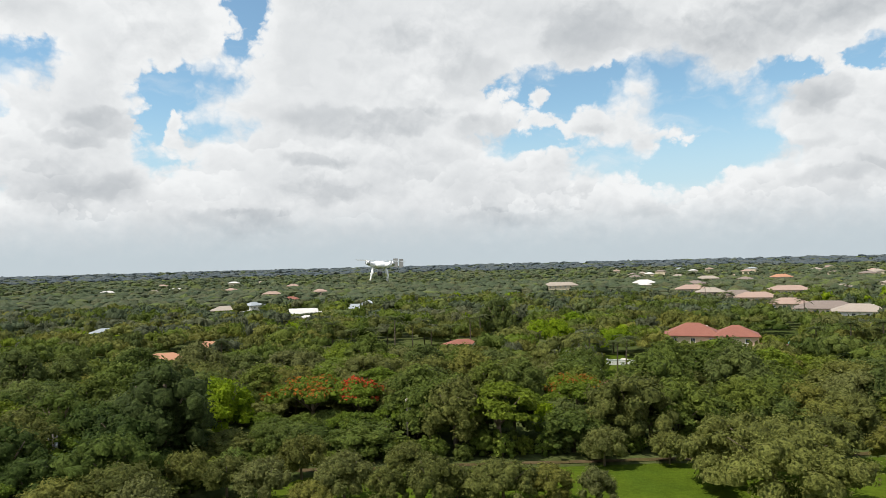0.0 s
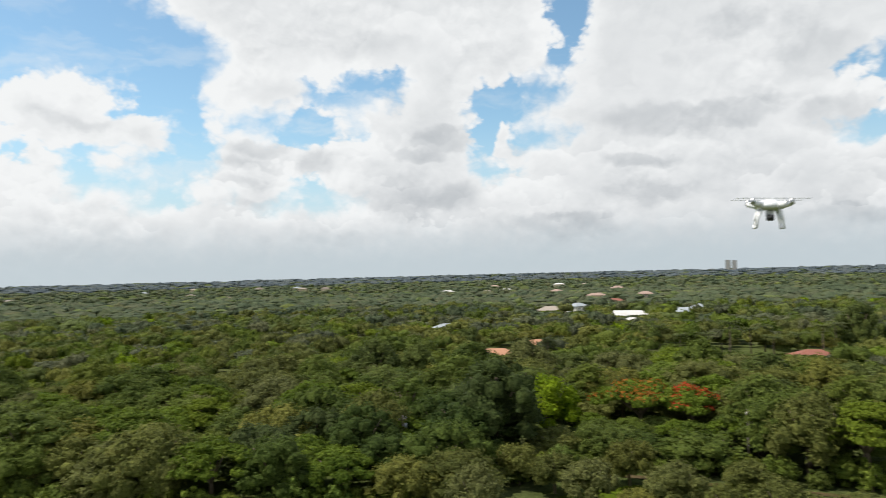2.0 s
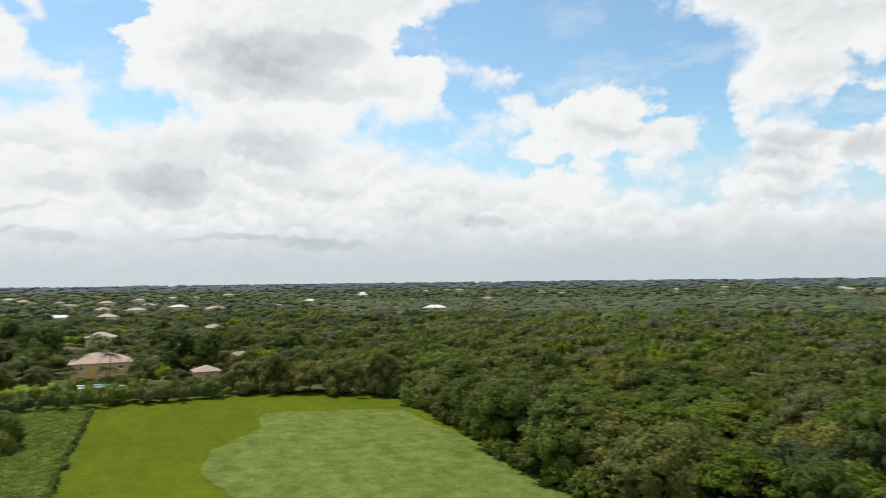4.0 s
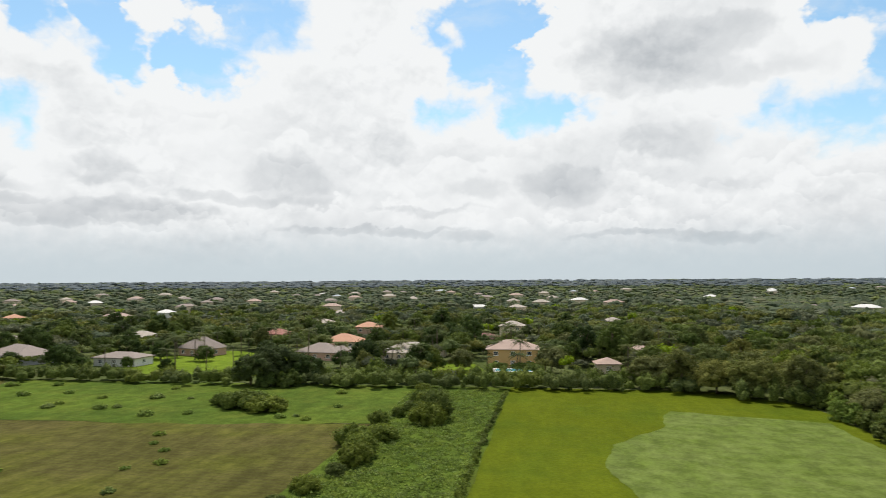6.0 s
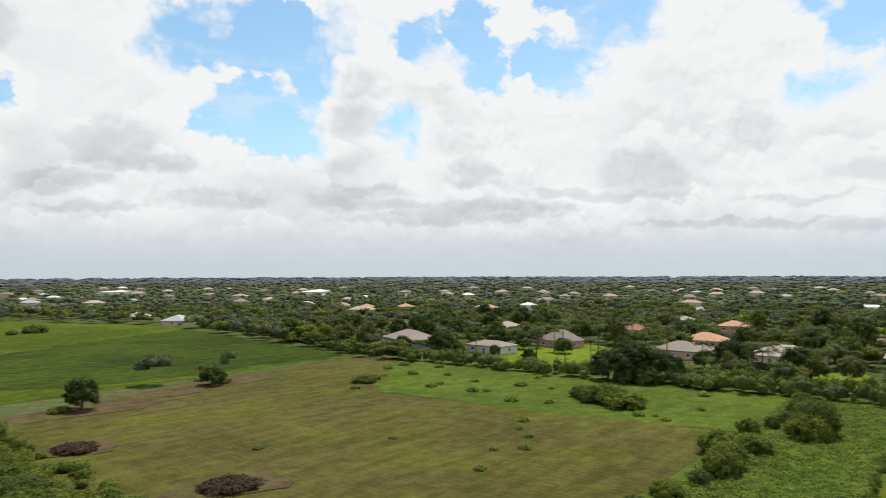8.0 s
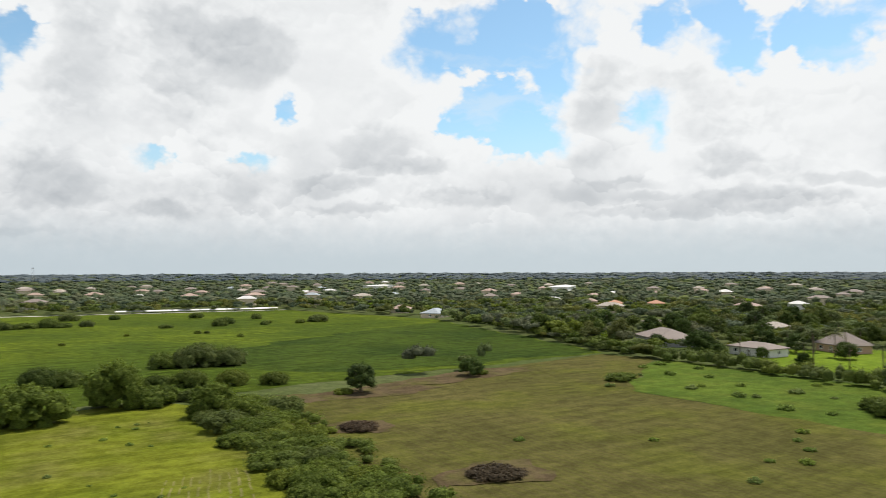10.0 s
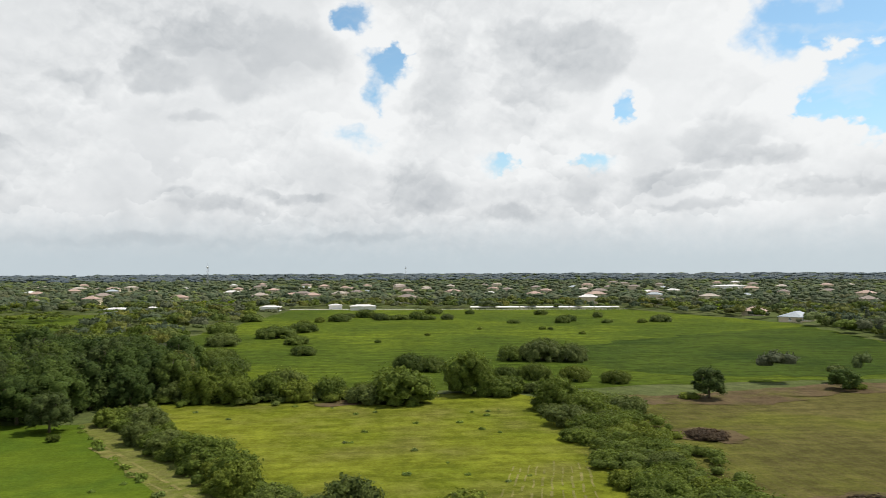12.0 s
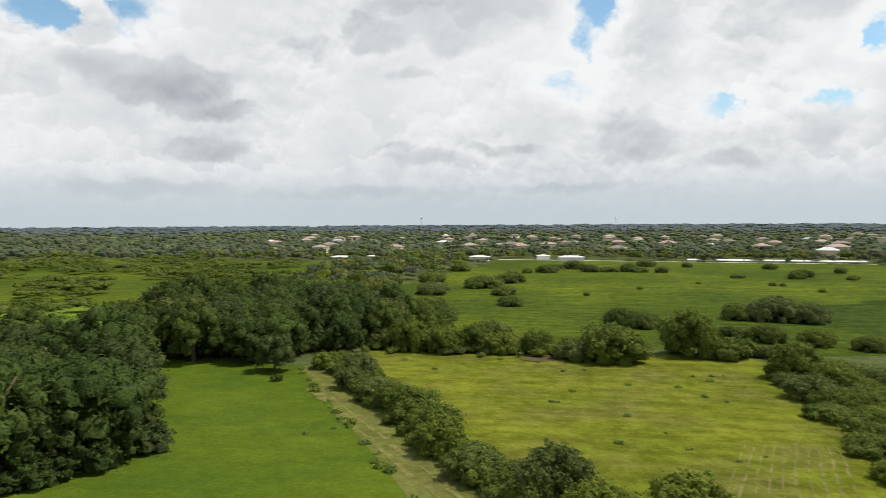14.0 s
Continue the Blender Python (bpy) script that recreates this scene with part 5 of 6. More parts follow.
# the grove beside the lawn and the wooded belt behind it
x, y = jitter_grid(20, -260, 170, -60, 8.8, 47)
near = inside(x, y, GROVE_NEAR)
ok = (inside(x, y, GROVE) & (y > -215)) | near
for px, py, close in zip(x[ok], y[ok], near[ok]):
    k = int(r.integers(0, 3)) if r.uniform() < 0.85 else -1
    size = r.uniform(1.15, 1.4) if close else r.uniform(0.95, 1.25)
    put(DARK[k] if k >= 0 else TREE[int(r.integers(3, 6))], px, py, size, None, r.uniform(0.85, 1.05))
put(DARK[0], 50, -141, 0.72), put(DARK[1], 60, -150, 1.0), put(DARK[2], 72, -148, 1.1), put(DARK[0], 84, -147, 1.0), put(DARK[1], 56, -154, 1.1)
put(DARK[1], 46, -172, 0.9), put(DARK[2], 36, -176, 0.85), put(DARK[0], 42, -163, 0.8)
for corners in (GROVE_NEAR, GROVE[:6]):
    for (ax, ay), (bx, by) in zip(corners, corners[1:] + corners[:1]):
        if math.hypot(bx - ax, by - ay) < 80:
            for q in np.arange(0, 1, 3.0 / math.hypot(bx - ax, by - ay)):
                put(DARK_SHRUB, ax + (bx - ax) * q + r.uniform(-1, 1), ay + (by - ay) * q + r.uniform(-1, 1), r.uniform(0.7, 1.25), None, r.uniform(0.8, 1.2))
put(BUSH[0], 46, -133, 0.35)

# bushes of the fields
for k, px, py, s, tall in (
        (0, -18, -163, 2.15, 0.95), (1, -11, -164, 1.4, 0.9), (2, -36, -172, 1.75, 1.25), (1, -43, -170, 1.5, 0.9), (0, -46, -172, 1.1, 1.0), (1, -53, -172, 0.9, 0.9),
        (0, -2, -170, 1.2, 1.1), (1, 6, -169, 1.3, 1.1), (2, 13, -170, 1.2, 1.1), (0, 20, -168, 1.4, 1.1), (2, 28, -169, 1.3, 1.2), (1, 34, -171, 1.2, 1.2), (0, 9, -176, 1.4, 1.2), (2, 24, -178, 1.3, 1.3),
        (1, -87, -159, 0.7, 0.6), (1, -135, -166, 0.8, 0.6), (1, -160, -134, 1.05, 0.6), (1, -165, -136, 0.8, 0.6),
        (1, -67, -146, 1.1, 0.9), 
        (1, -171, -66, 1.5, 0.85), (1, -167, -59, 1.3, 0.8), (0, -173, -72, 1.0, 0.8), (0, -162, -18, 1.2, 1.4), (1, -157, -19, 1.1, 1.2), (2, -168, -20, 1.0, 1.1), (0, -176, -23, 1.0, 1.1)):
    put(BUSH[k], px, py, s, None, tall)
for px, py, s in ((-70, -233, 0.95), (-80, -231, 0.85), (-60, -236, 0.7), (-24, -214, 0.7), (-31, -213, 0.6), (-58, -193, 0.6), (-68, -189, 0.55), (-78, -184, 0.5), (-50, -196, 0.5)):
    put(SCRUB, px, py, s, None, r.uniform(1.4, 1.8))
put(DARK[1], -208, -73, 1.25, None, 0.95), put(DARK[0], -204, -79, 0.95, None, 0.9), put(DARK[1], -211, -66, 0.95, None, 0.9), put(DARK_SHRUB, -203, -73, 1.3), put(DARK_SHRUB, -203, -67, 1.2)
put(DARK[0], -91.5, -158, 0.74, None, 0.95), put(DARK[1], -131, -165, 0.62, None, 0.9)
put(BRUSH, -72, -121, 0.9, None, 0.8), put(BRUSH, -75, -81, 1.05, None, 0.6)

# thick row between pasture and mown field
for q in np.linspace(0, 1, 44):
    wide = 9.0 - 4.0 * q
    px, py = -58 + 8.0 * q + r.uniform(-wide, wide), -152 + 80 * q + r.uniform(-1.5, 1.5)
    put(BUSH[int(r.integers(0, 2))], px, py, (1.05 - 0.25 * q) * r.uniform(0.7, 1.05), None, r.uniform(0.65, 0.95))
put(BUSH[2], -52, -150, 1.35, None, 1.1), put(BUSH[0], -56, -142, 1.3), put(BUSH[1], -50, -134, 1.2)
# row along the track
for q in np.linspace(0, 1, 36):
    px, py = 41 - 47 * q + r.uniform(-3.4, 1.4), -149 + 70 * q + r.uniform(-2.2, 2.2)
    put(BUSH[int(r.integers(0, 3))], px, py, r.uniform(0.6, 1.1), None, r.uniform(0.7, 1.15))
put(BUSH[2], -8, -82, 1.15, None, 1.15), put(BUSH[2], -21, -77, 1.2, None, 1.0), put(BUSH[0], -13, -76, 1.1, None, 1.1), put(BUSH[2], -30, -70, 1.0)
for q in r.uniform(0, 1, 34):
    put(TUFT, 46 - 40 * q + r.uniform(-0.7, 0.7), -144 + 66 * q, r.uniform(0.25, 0.95), None, r.uniform(0.8, 1.6))
# row in the strip beside the mown field
for q in np.linspace(0, 1, 15):
    px, py = -195 + 92 * q + r.uniform(-2, 2), -25 - 3 * q + r.uniform(-3, 3)
    put(BUSH[int(r.integers(0, 3))], px, py, r.uniform(0.4, 0.7) + (0.35 if 0.55 < q < 0.85 else 0), None, r.uniform(0.8, 1.1))
for px, py, s in ((-140, -70, 1.6), (-133, -67, 1.2), (-128, -62, 1.3), (-120, -58, 1.6), (-116, -62, 1.1), (-104, -57, 1.4), (-150, -128, 1.8), (-112, -82, 1.2), (-92, -96, 1.3)):
    put(TUFT, px, py, s * 0.75)
for _ in range(22):
    put(TUFT, r.uniform(-200, -157), r.uniform(-150, -32), r.uniform(0.8, 1.8))
for _ in range(30):
    put(TUFT, r.uniform(-40, 30), r.uniform(-165, -92), r.uniform(0.3, 0.7))
for px, py, s in ((-24, -437, 0.8), (-32, -440, 0.9), (-41, -438, 0.75), (-50, -441, 0.85), (-60, -440, 0.7), (-98, -407, 0.45), (-122, -402, 0.6), (-134, -404, 0.7), (-146, -398, 0.6), (-157, -397, 0.75),
                  (-170, -394, 0.7), (-184, -390, 0.8), (-14, -470, 0.7), (-4, -468, 0.6), (8, -430, 0.9), (18, -436, 0.8), (26, -420, 0.9), (-88, -480, 0.7), (-130, -470, 0.8), (-60, -500, 0.7), (-160, -440, 0.6)):
    put(SCRUB, px + r.uniform(-4, 4), py + r.uniform(-12, 12), s * r.uniform(0.5, 1.2), None, r.uniform(0.8, 1.7))
for px, py, s in ((-102, -355, 0.5), (-106, -354, 0.4), (-114, -326, 0.45), (-70, -360, 0.35), (-40, -330, 0.4), (-16, -300, 0.4), (-90, -300, 0.35)):
    put(BUSH[1], px, py, s)
for px, py, s in ((30, -330, 1.7), (20, -360, 1.5), (48, -300, 1.6), (40, -250, 1.3), (32, -222, 1.4), (60, -360, 1.6), (58, -440, 1.5), (18, -300, 1.1), (12, -262, 1.0)):
    put(SCRUB, px, py, s * 0.7, None, 1.1)

# tall trees where the hedge meets the wood
for k, px, py, size in ((3, -212, 34, 1.0), (4, -208, 42, 1.05), (5, -204, 50, 1.1), (3, -198, 58, 1.1), (4, -190, 67, 1.1), (5, -222, 42, 1.1), (0, -226, 53, 1.1), (3, -214, 61, 1.15), (4, -236, 64, 1.1), (5, -206, 70, 1.1), (4, -222, 74, 1.1)):
    put(TREE[k], px, py, size)
# single trees of the gardens
gx, gy = r.uniform(-400, -222, 210), r.uniform(-250, 60, 210)
room = headroom(gx, gy)
keep = free_of_homes(gx, gy, 8) & (room > 4.5) & ~inside(gx, gy, [(-224, -76), (-222, -136), (-268, -150), (-296, -128), (-276, -84)])
for px, py, high in zip(gx[keep], gy[keep], room[keep]):
    size = r.uniform(0.6, 1.05)
    put(TREE[int(r.integers(0, 6))] if r.uniform() < 0.6 else DARK[int(r.integers(0, 3))], px, py, size, None, min(1.1, high / (10 * size)))

for k, px, py, size in ((1, -258, -121, 0.62), (0, -262, -141, 0.7), (1, -238, -158, 0.5), (2, -300, -118, 0.85), (0, -234, -137, 0.42), (1, -228, -150, 0.5), (0, -266, -100, 0.7), (1, -246, -64, 0.6), (2, -296, -64, 0.8), (0, -240, -30, 0.5),
                        (1, -232, -180, 0.6), (0, -236, -204, 0.7), (2, -262, -208, 0.8), (1, -270, -170, 0.8), (0, -226, -118, 0.45)):
    put(DARK[k], px, py, size)
# undergrowth along the edge of the wood
EDGE = [(-186, 67), (-140, 68), (-118, 65), (-92, 63), (-66, 72), (-46, 86), (-40, 98), (-26, 113), (20, 115), (66, 116)]
for (ax, ay), (bx, by) in zip(EDGE, EDGE[1:]):
    for q in np.arange(0, 1, 3.2 / math.hypot(bx - ax, by - ay)):
        put(UNDER[int(r.uniform() < 0.22)], ax + (bx - ax) * q + r.uniform(-1, 1), ay + (by - ay) * q + r.uniform(-0.5, 3.5), r.uniform(0.55, 1.1))

# palms
for px, py in ((-42, 262), (-34, 254), (-26, 258), (-18, 252), (-12, 260), (-5, 254), (2, 262), (9, 252), (13, 258), (-50, 256), (-60, 262), (-68, 214), (-62, 222), (-76, 210), (40, 196), (46, 190), (52, 204), (62, 186), (70, 176),
               (-30, 268), (-22, 270), (-8, 270), (-120, 312), (-128, 318), (118, 206), (124, 200), (130, 208), (112, 214), (138, 198), (146, 206), (150, 196), (128, 192)):
    put(PALM[int(r.integers(0, 3))], px, py, r.uniform(0.9, 1.25))
for _ in range(110):
    put(PALM[int(r.integers(0, 3))], r.uniform(-420, -226), r.uniform(-160, 50), r.uniform(0.7, 1.15))
for _ in range(30):
    put(PALM[int(r.integers(0, 3))], r.uniform(120, 330), r.uniform(300, 620), r.uniform(0.9, 1.3))


def hedge(label, a, b, high, wide, mat, seed, size=0.4, per=62, step=2.2, name="hedge"):
    """A dense row of shrubs grown into one."""
    r = np.random.default_rng(seed)
    a, b = np.array(a, float), np.array(b, float)
    run = np.linalg.norm(b - a)
    count = int(run / step)
    q = np.linspace(0, 1, count)[:, None]
    at = a + (b - a) * q + r.normal(size=(count, 2)) * wide * 0.22
    tall = high * r.uniform(0.7, 1.12, count)
    rows = np.column_stack([at, tall * 0.42, np.full(count, min(wide * 0.34, 2.1)) * r.uniform(0.7, 1.3, count), tall * 0.5])
    thing = tagged(new(name), label, "hedge")
    for k in range(0, count, 5):
        some = rows[k:k + 5]
        if wide > 3:
            extra = some[r.integers(0, len(some), (6 if wide > 8 else 2) * len(some))].copy()
            extra[:, :2] += r.normal(size=(len(extra), 2)) * wide * 0.30
            extra[:, 2:] *= r.uniform(0.5, 0.95, (len(extra), 1))
            some = np.concatenate([some, extra])
        part_of("shrub", crown_mesh("shrub", r, some, (9 if wide > 8 else 5) * per, size, LEAF[mat], DOME, -0.1), thing)
    return thing


hedge("long dense green hedge along the fields", (-208, -172), (-206, -84), 5.8, 6.4, "deep", 51, 0.38, 80)
hedge("long dense green hedge along the fields", (-206, -62), (-205, 44), 6.0, 6.4, "deep", 52, 0.38, 80)
hedge("overgrown hedge in front of the gardens", (-214, -60), (-213, 40), 6.2, 5.0, "hedge", 53, 0.40, 70)
hedge("dark tall hedge at the corner of the wood", (-208, 50), (-186, 68), 9.0, 8.0, "deep", 54, 0.45, 90)
hedge("dark row of shrubs behind the meadow", (-212, -182), (-250, -290), 4.0, 6.0, "deep", 55)
hedge("dark row of shrubs behind the meadow", (-252, -300), (-262, -360), 5.0, 7.0, "deep", 56)
hedge("thick overgrown hedge between two fields", (-60, -152), (-53, -72), 2.8, 12.0, "hedge", 58, 0.30, 170)
hedge("leafy hedge along the grassy track", (41, -150), (-4, -80), 3.0, 4.6, "hedge", 59, 0.28, 110)
hedge("dense thicket row behind the pasture", (38, -176), (-8, -170), 3.4, 12.0, "hedge", 60, 0.32, 150)
hedge("low dark weeds along the hay field", (-198, -5), (-96, -6.5), 1.3, 1.6, "hedge", 57, 0.28, 30, 1.6, "low_hedge")


def scatter(name, label, rows, templates, mat, seed, soft=True):
    """Joins many plants into one object. rows: x, y, width, height."""
    r = np.random.default_rng(seed)
    verts, tris, quads, tones, base = [], [], [], [], 0
    for px, py, w, h in rows:
        v, t, q = templates[int(r.integers(0, len(templates)))]
        a = r.uniform(0, math.tau)
        c, s = math.cos(a) * w, math.sin(a) * w
        verts.append(np.column_stack([v[:, 0] * c - v[:, 1] * s + px, v[:, 0] * s + v[:, 1] * c + py, v[:, 2] * h]))
        tones.append(np.full(len(v), r.uniform(), np.float32))
        tris.append(t + base)
        if len(q):
            quads.append(q + base)
        base += len(v)
    me = mesh_of(name, np.concatenate(verts), [(np.concatenate(tris), 0)] + ([(np.concatenate(quads), 0)] if quads else []), [LEAF[mat]], smooth=(0,) if soft else ())
    me.attributes.new("tone", "FLOAT", "POINT").data.foreach_set("value", np.concatenate(tones))
    return tagged(new(name, me), label, "wood", "", "stuff")


def mid_template(seed):
    """A tree of unit width and height, with few sprays."""
    r = np.random.default_rng(seed)
    rows = crown_lobes(r, 1.0, 0.1, 1.0, int(r.integers(5, 8)), 0.42, 0.45, 0.85)
    cv, cf = cores(r, rows, DOME, 0.92, 0.12)
    lv, lf = leaf_cards(r, rows, 95, 0.14, -0.2, 0.75, 0.8)
    return np.concatenate([cv, lv]), cf, lf + len(cv)


def sparse_template(seed):
    """A tree further off: a few lobes and large sprays."""
    r = np.random.default_rng(seed)
    rows = crown_lobes(r, 1.0, 0.1, 1.0, 4, 0.5, 0.5, 0.8)
    cv, cf = cores(r, rows, DOME, 0.95, 0.14)
    lv, lf = leaf_cards(r, rows, 34, 0.24, -0.1, 0.8, 0.7)
    return np.concatenate([cv, lv]), cf, lf + len(cv)


def weed_template(seed):
    """A tuft of tall weeds."""
    r = np.random.default_rng(seed)
    rows = np.array([(0, 0, 0.2, 0.8, 0.7), (0.5, 0.3, 0.1, 0.6, 0.6)])
    lv, lf = leaf_cards(r, rows, 26, 0.30, 0.0, 0.9, 0.2)
    return lv, np.concatenate([lf[:, [0, 1, 2]], lf[:, [0, 2, 3]]]), np.zeros((0, 4), int)


def far_template(seed):
    """The lumpy top of a far tree, of unit width and height."""
    r = np.random.default_rng(seed)
    rows = np.array([(0, 0, 0.5, 0.7, 0.5), (0.55, 0.25, 0.38, 0.5, 0.4)])
    rows[:, :2] *= r.uniform(0.7, 1.2, (2, 2))
    v, f = cores(r, rows, DOME, 1.0, 0.17)
    return v, f, np.zeros((0, 4), int)


# the farthest woods
MID, FAR = [mid_template(60 + k) for k in range(9)], [far_template(70 + k) for k in range(6)]
SPARSE, WEED = [sparse_template(110 + k) for k in range(8)], [weed_template(120 + k) for k in range(5)]


def plant_rows(near, far, lo, hi, step, seed, where, size=0.62, high=(7.0, 11.0)):
    x, y = jitter_grid(-far, -far, far, far, step, seed, 0.7)
    dist = np.hypot(x - EYE[0], y - EYE[1])
    turn = (np.degrees(np.arctan2(-(x - EYE[0]), y - EYE[1])) + 120) % 360 - 120
    ok = (dist > near) & (dist < far) & (turn > lo) & (turn < hi)
    x, y = x[ok], y[ok]
    ok = where(x, y)
    x, y = x[ok], y[ok]
    ok = free_of_homes(x, y, step * 0.5) & free_of_taken(x, y)
    x, y = x[ok], y[ok]
    r = np.random.default_rng(seed + 1)
    tall = np.minimum(r.uniform(*high, len(x)), headroom(x, y))
    rows = np.column_stack([x, y, step * size * r.uniform(0.7, 1.45, len(x)) * np.clip(tall / 6, 0.5, 1), tall])
    return rows[tall > 2.2]


def wooded(x, y):
    return inside(x, y, WOOD)


def suburb(x, y):
    ok = ~inside(x, y, WOOD)
    for corners in OPEN:
        ok &= ~inside(x, y, corners)
    ok &= ~inside(x, y, [(-300, -60), (-40, -60), (60, -60), (120, 60), (120, 110), (-206, 66), (-206, -180)])
    ok &= ~inside(x, y, SCRUBLAND)
    for lawn in ([(-224, -76), (-222, -136), (-268, -150), (-296, -128), (-276, -84)], [(-222, -34), (-222, -14), (-240, -14), (-268, -22), (-262, -36)]):
        ok &= ~inside(x, y, lawn)
    return ok


def mixed(name, label, rows, templates, seed, shares):
    """Splits plants by kind, in drifts, and joins each kind."""
    r = np.random.default_rng(seed)
    drift = np.array([noise.noise((px * 0.012, py * 0.012, 5.3)) for px, py, _, _ in rows]) + 0.42 * r.normal(size=len(rows))
    rank = np.argsort(np.argsort(drift)) / len(rows)
    low = 0.0
    for mat, words, share in shares:
        some = rows[(rank >= low) & (rank < low + share)]
        low += share
        if len(some):
            scatter(name, f"{words} {label}", some, templates, mat, seed + len(some) % 7, templates is not FAR)


MIX = (("deep", "dark green", 0.30), ("olive", "olive green", 0.34), ("hedge", "mid green", 0.18), ("fresh", "fresh green", 0.15), ("lime", "yellow-green", 0.03))
# the far kinds bring their painted haze into the middle distance and gardens
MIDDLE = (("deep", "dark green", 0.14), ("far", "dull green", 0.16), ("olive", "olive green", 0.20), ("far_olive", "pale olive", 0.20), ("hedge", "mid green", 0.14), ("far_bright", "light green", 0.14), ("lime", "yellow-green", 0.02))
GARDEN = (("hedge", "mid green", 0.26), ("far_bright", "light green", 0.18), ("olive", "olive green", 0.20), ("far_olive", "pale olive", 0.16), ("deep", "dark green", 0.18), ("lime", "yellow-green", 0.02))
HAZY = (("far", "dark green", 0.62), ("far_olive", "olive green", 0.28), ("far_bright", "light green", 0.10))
rows = plant_rows(184, 330, -40, 92, 8.6, 81, wooded, 0.6, (5.5, 11.5))
rows = np.concatenate([rows, np.array([(px, py, 5.2, 9.5) for px, py in LEFT_OVER]).reshape(-1, 4)])
mixed("woodland", "woodland canopy", rows, MID, 82, (MIX[0], MIX[1], MIX[2], ("far_olive", "pale olive", 0.08), ("fresh", "fresh green", 0.08), MIX[4]))
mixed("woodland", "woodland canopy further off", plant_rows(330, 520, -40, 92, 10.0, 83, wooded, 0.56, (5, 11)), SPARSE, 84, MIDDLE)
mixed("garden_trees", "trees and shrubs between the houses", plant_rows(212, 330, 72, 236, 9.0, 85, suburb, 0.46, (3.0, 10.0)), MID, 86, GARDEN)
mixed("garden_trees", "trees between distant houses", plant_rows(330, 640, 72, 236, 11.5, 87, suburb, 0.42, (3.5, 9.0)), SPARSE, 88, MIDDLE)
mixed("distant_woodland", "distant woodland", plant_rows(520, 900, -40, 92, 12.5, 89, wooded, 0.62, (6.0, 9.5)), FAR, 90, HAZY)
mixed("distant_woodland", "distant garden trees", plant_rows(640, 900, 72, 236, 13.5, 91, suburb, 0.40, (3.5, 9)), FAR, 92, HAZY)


def ring_rows(near, far, count, seed, width, high):
    r = np.random.default_rng(seed)
    d = np.exp(r.uniform(math.log(near), math.log(far), count))
    a = np.radians(r.uniform(-40, 236, count))
    x, y = EYE[0] - np.sin(a) * d, EYE[1] + np.cos(a) * d
    ok = free_of_homes(x, y, 10)
    return np.column_stack([x, y, d * width * r.uniform(0.5, 1.6, count), r.uniform(*high, count) * (1 + 0.9 * np.clip((d - 1600) / 3000, 0, 1))])[ok]


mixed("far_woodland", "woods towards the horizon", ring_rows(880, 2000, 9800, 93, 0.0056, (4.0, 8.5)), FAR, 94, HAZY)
# horizon woods: the blue of the leaves is painted haze
mixed("far_woodland", "line of woods on the horizon", ring_rows(2000, 4700, 7500, 95, 0.0072, (6.4, 8.8)), FAR, 96, (("hazy", "haze-blue", 0.92), ("far", "dark green", 0.08)))

# low scrub on the open meadow beyond the grove
sx, sy = jitter_grid(90, -570, 490, -150, 8.0, 101, 0.8)
thick = np.array([noise.noise((px * 0.021, py * 0.021, 2.9)) + 0.5 * noise.noise((px * 0.07, py * 0.07, 8.1)) for px, py in zip(sx, sy)])
keep = inside(sx, sy, SCRUBLAND) & (thick > 0.10)
size = np.random.default_rng(102).uniform(0.6, 1.3, keep.sum())
scatter("scrub", "light green scrub on the open meadow", np.column_stack([sx[keep], sy[keep], 4.2 * size, 3.2 * size * (1 + thick[keep])]), MID, "hedge", 103)

# rough growth on the weedy ground
wx, wy = np.random.default_rng(97).uniform(-200, -52, 2600), np.random.default_rng(98).uniform(-30, -6, 2600)
scatter("tall_weeds", "tall green weeds in the strip between the fields", np.column_stack([wx, wy, rng.uniform(0.5, 1.2, 2600), rng.uniform(0.3, 0.9, 2600)]), WEED, "weed", 99)

# ---- the other drone ----


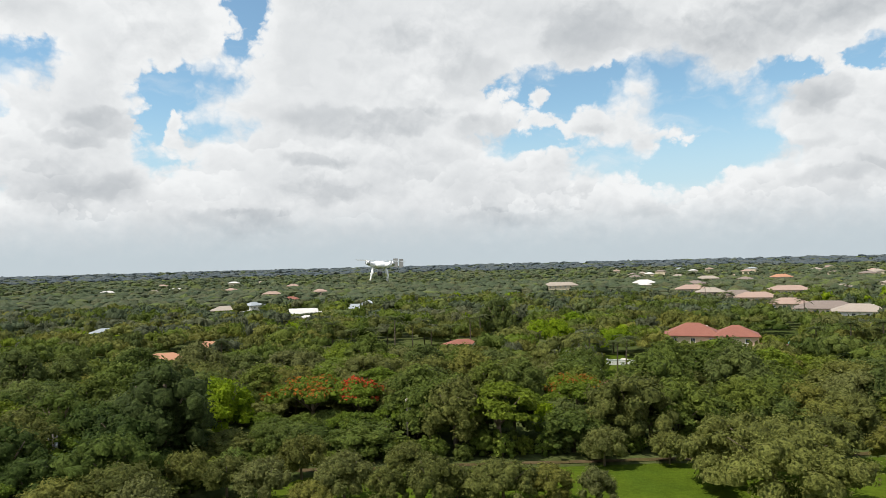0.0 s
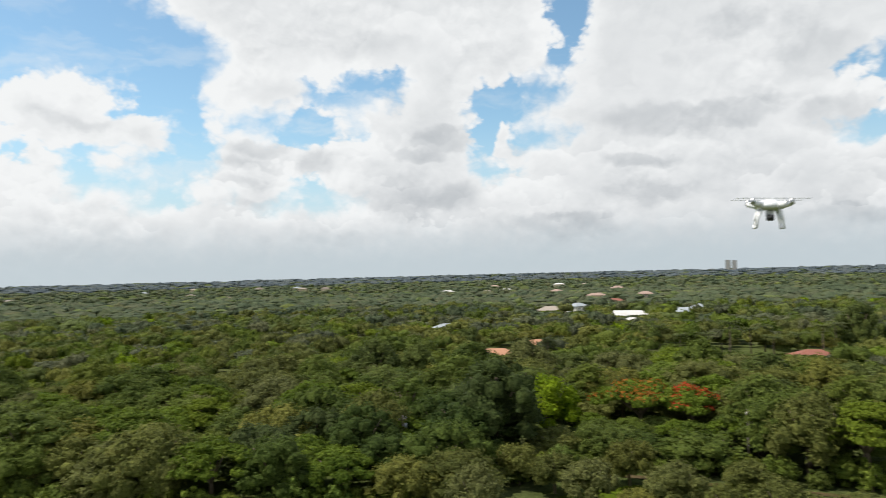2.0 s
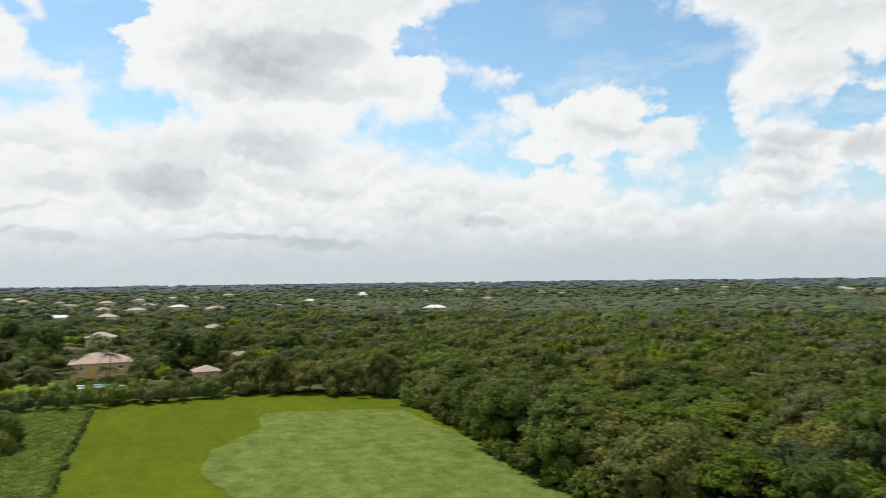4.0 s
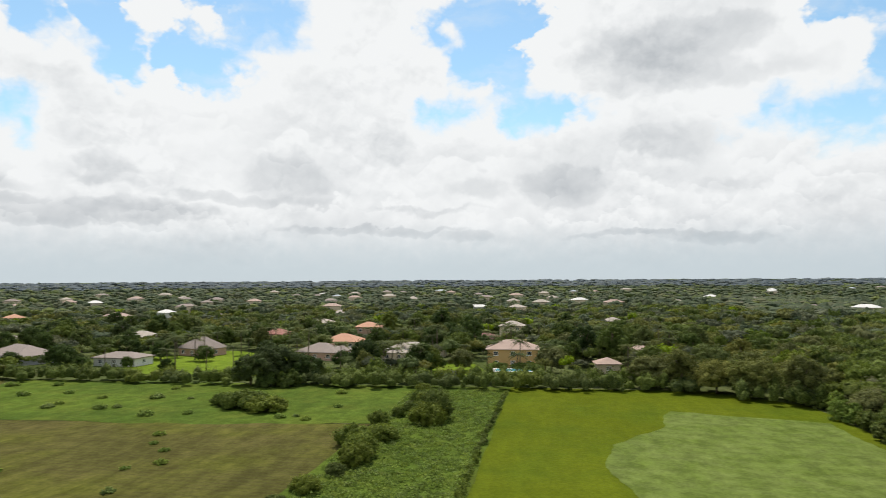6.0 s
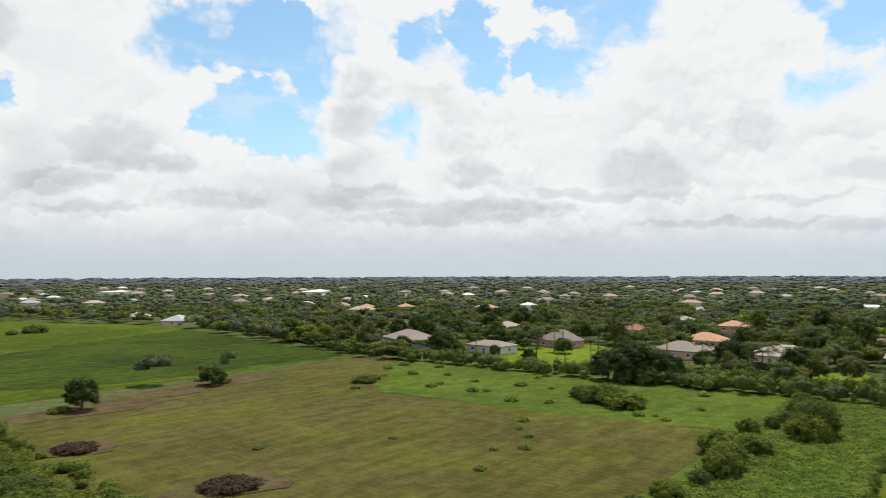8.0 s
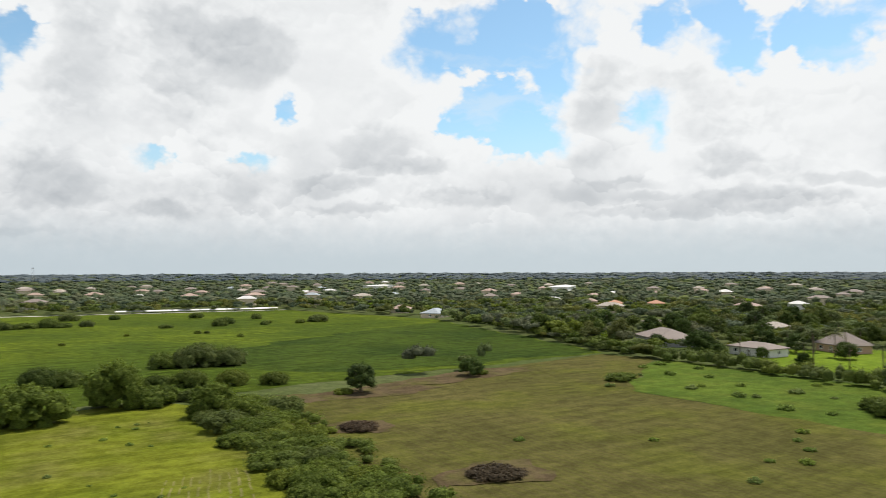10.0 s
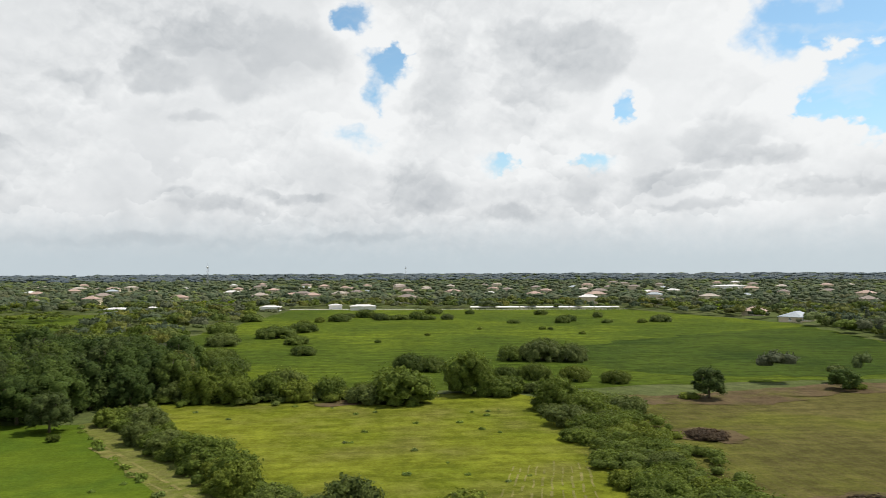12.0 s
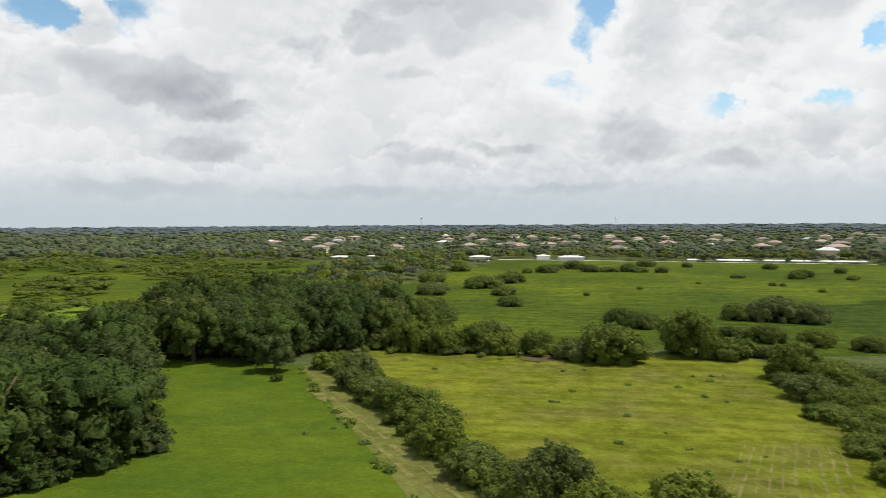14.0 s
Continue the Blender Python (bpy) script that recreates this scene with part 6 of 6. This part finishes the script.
def build_drone():
    thing = tagged(new("quadcopter_drone"), "white quadcopter drone with camera and landing legs in flight", "drone")
    r = np.random.default_rng(5)
    hull = bmesh.new()
    bmesh.ops.create_icosphere(hull, subdivisions=3, radius=1)
    for v in hull.verts:
        v.co = Vector((v.co.x * 0.105, v.co.y * 0.105, v.co.z * (0.05 if v.co.z > 0 else 0.03)))
    for f in hull.faces:
        f.smooth = True
    part("body", hull, SHELL, thing)
    for k in range(4):
        a = math.pi / 4 + k * math.pi / 2
        c, s = math.cos(a), math.sin(a)
        arm = part("arm", tube([(0.06 * c, 0.06 * s, 0.0), (0.13 * c, 0.13 * s, 0.012), (0.178 * c, 0.178 * s, 0.02)], [0.035, 0.024, 0.02], 8), SHELL, thing)
        part("motor", tube([(0.178 * c, 0.178 * s, 0.01), (0.178 * c, 0.178 * s, 0.05)], [0.019, 0.016], 10), METAL, arm)
        blade = bmesh.new()
        for sgn in (-1, 1):
            box_into(blade, 0.178 * c + min(0, sgn * 0.118), 0.178 * s - 0.010, 0.050, 0.178 * c + max(0, sgn * 0.118), 0.178 * s + 0.010, 0.054)
        part("propeller", blade, SHELL, arm)
    for sgn in (-1, 1):
        leg = [(sgn * 0.06, -0.06, -0.02), (sgn * 0.085, -0.065, -0.10), (sgn * 0.09, -0.065, -0.155), (sgn * 0.09, 0.065, -0.155), (sgn * 0.085, 0.065, -0.10), (sgn * 0.06, 0.06, -0.02)]
        part("landing_leg", tube(leg, [0.014, 0.009, 0.008, 0.008, 0.009, 0.014], 7), SHELL, thing)
    gimbal = part("gimbal", box(-0.025, -0.05, -0.075, 0.025, 0.01, -0.03, 0.006), METAL, thing)
    part("camera", box(-0.024, -0.085, -0.105, 0.024, -0.03, -0.06, 0.008), BLACK, gimbal)
    part("lens", tube([(0, -0.085, -0.082), (0, -0.1, -0.082)], [0.016, 0.014], 10), BLACK, gimbal)
    return thing


drone = build_drone()
drone.matrix_basis = pose(-0.92, 10.2, 31.97, 2, 3, 10) @ Matrix.Diagonal((1.38, 1.38, 1.38, 1))
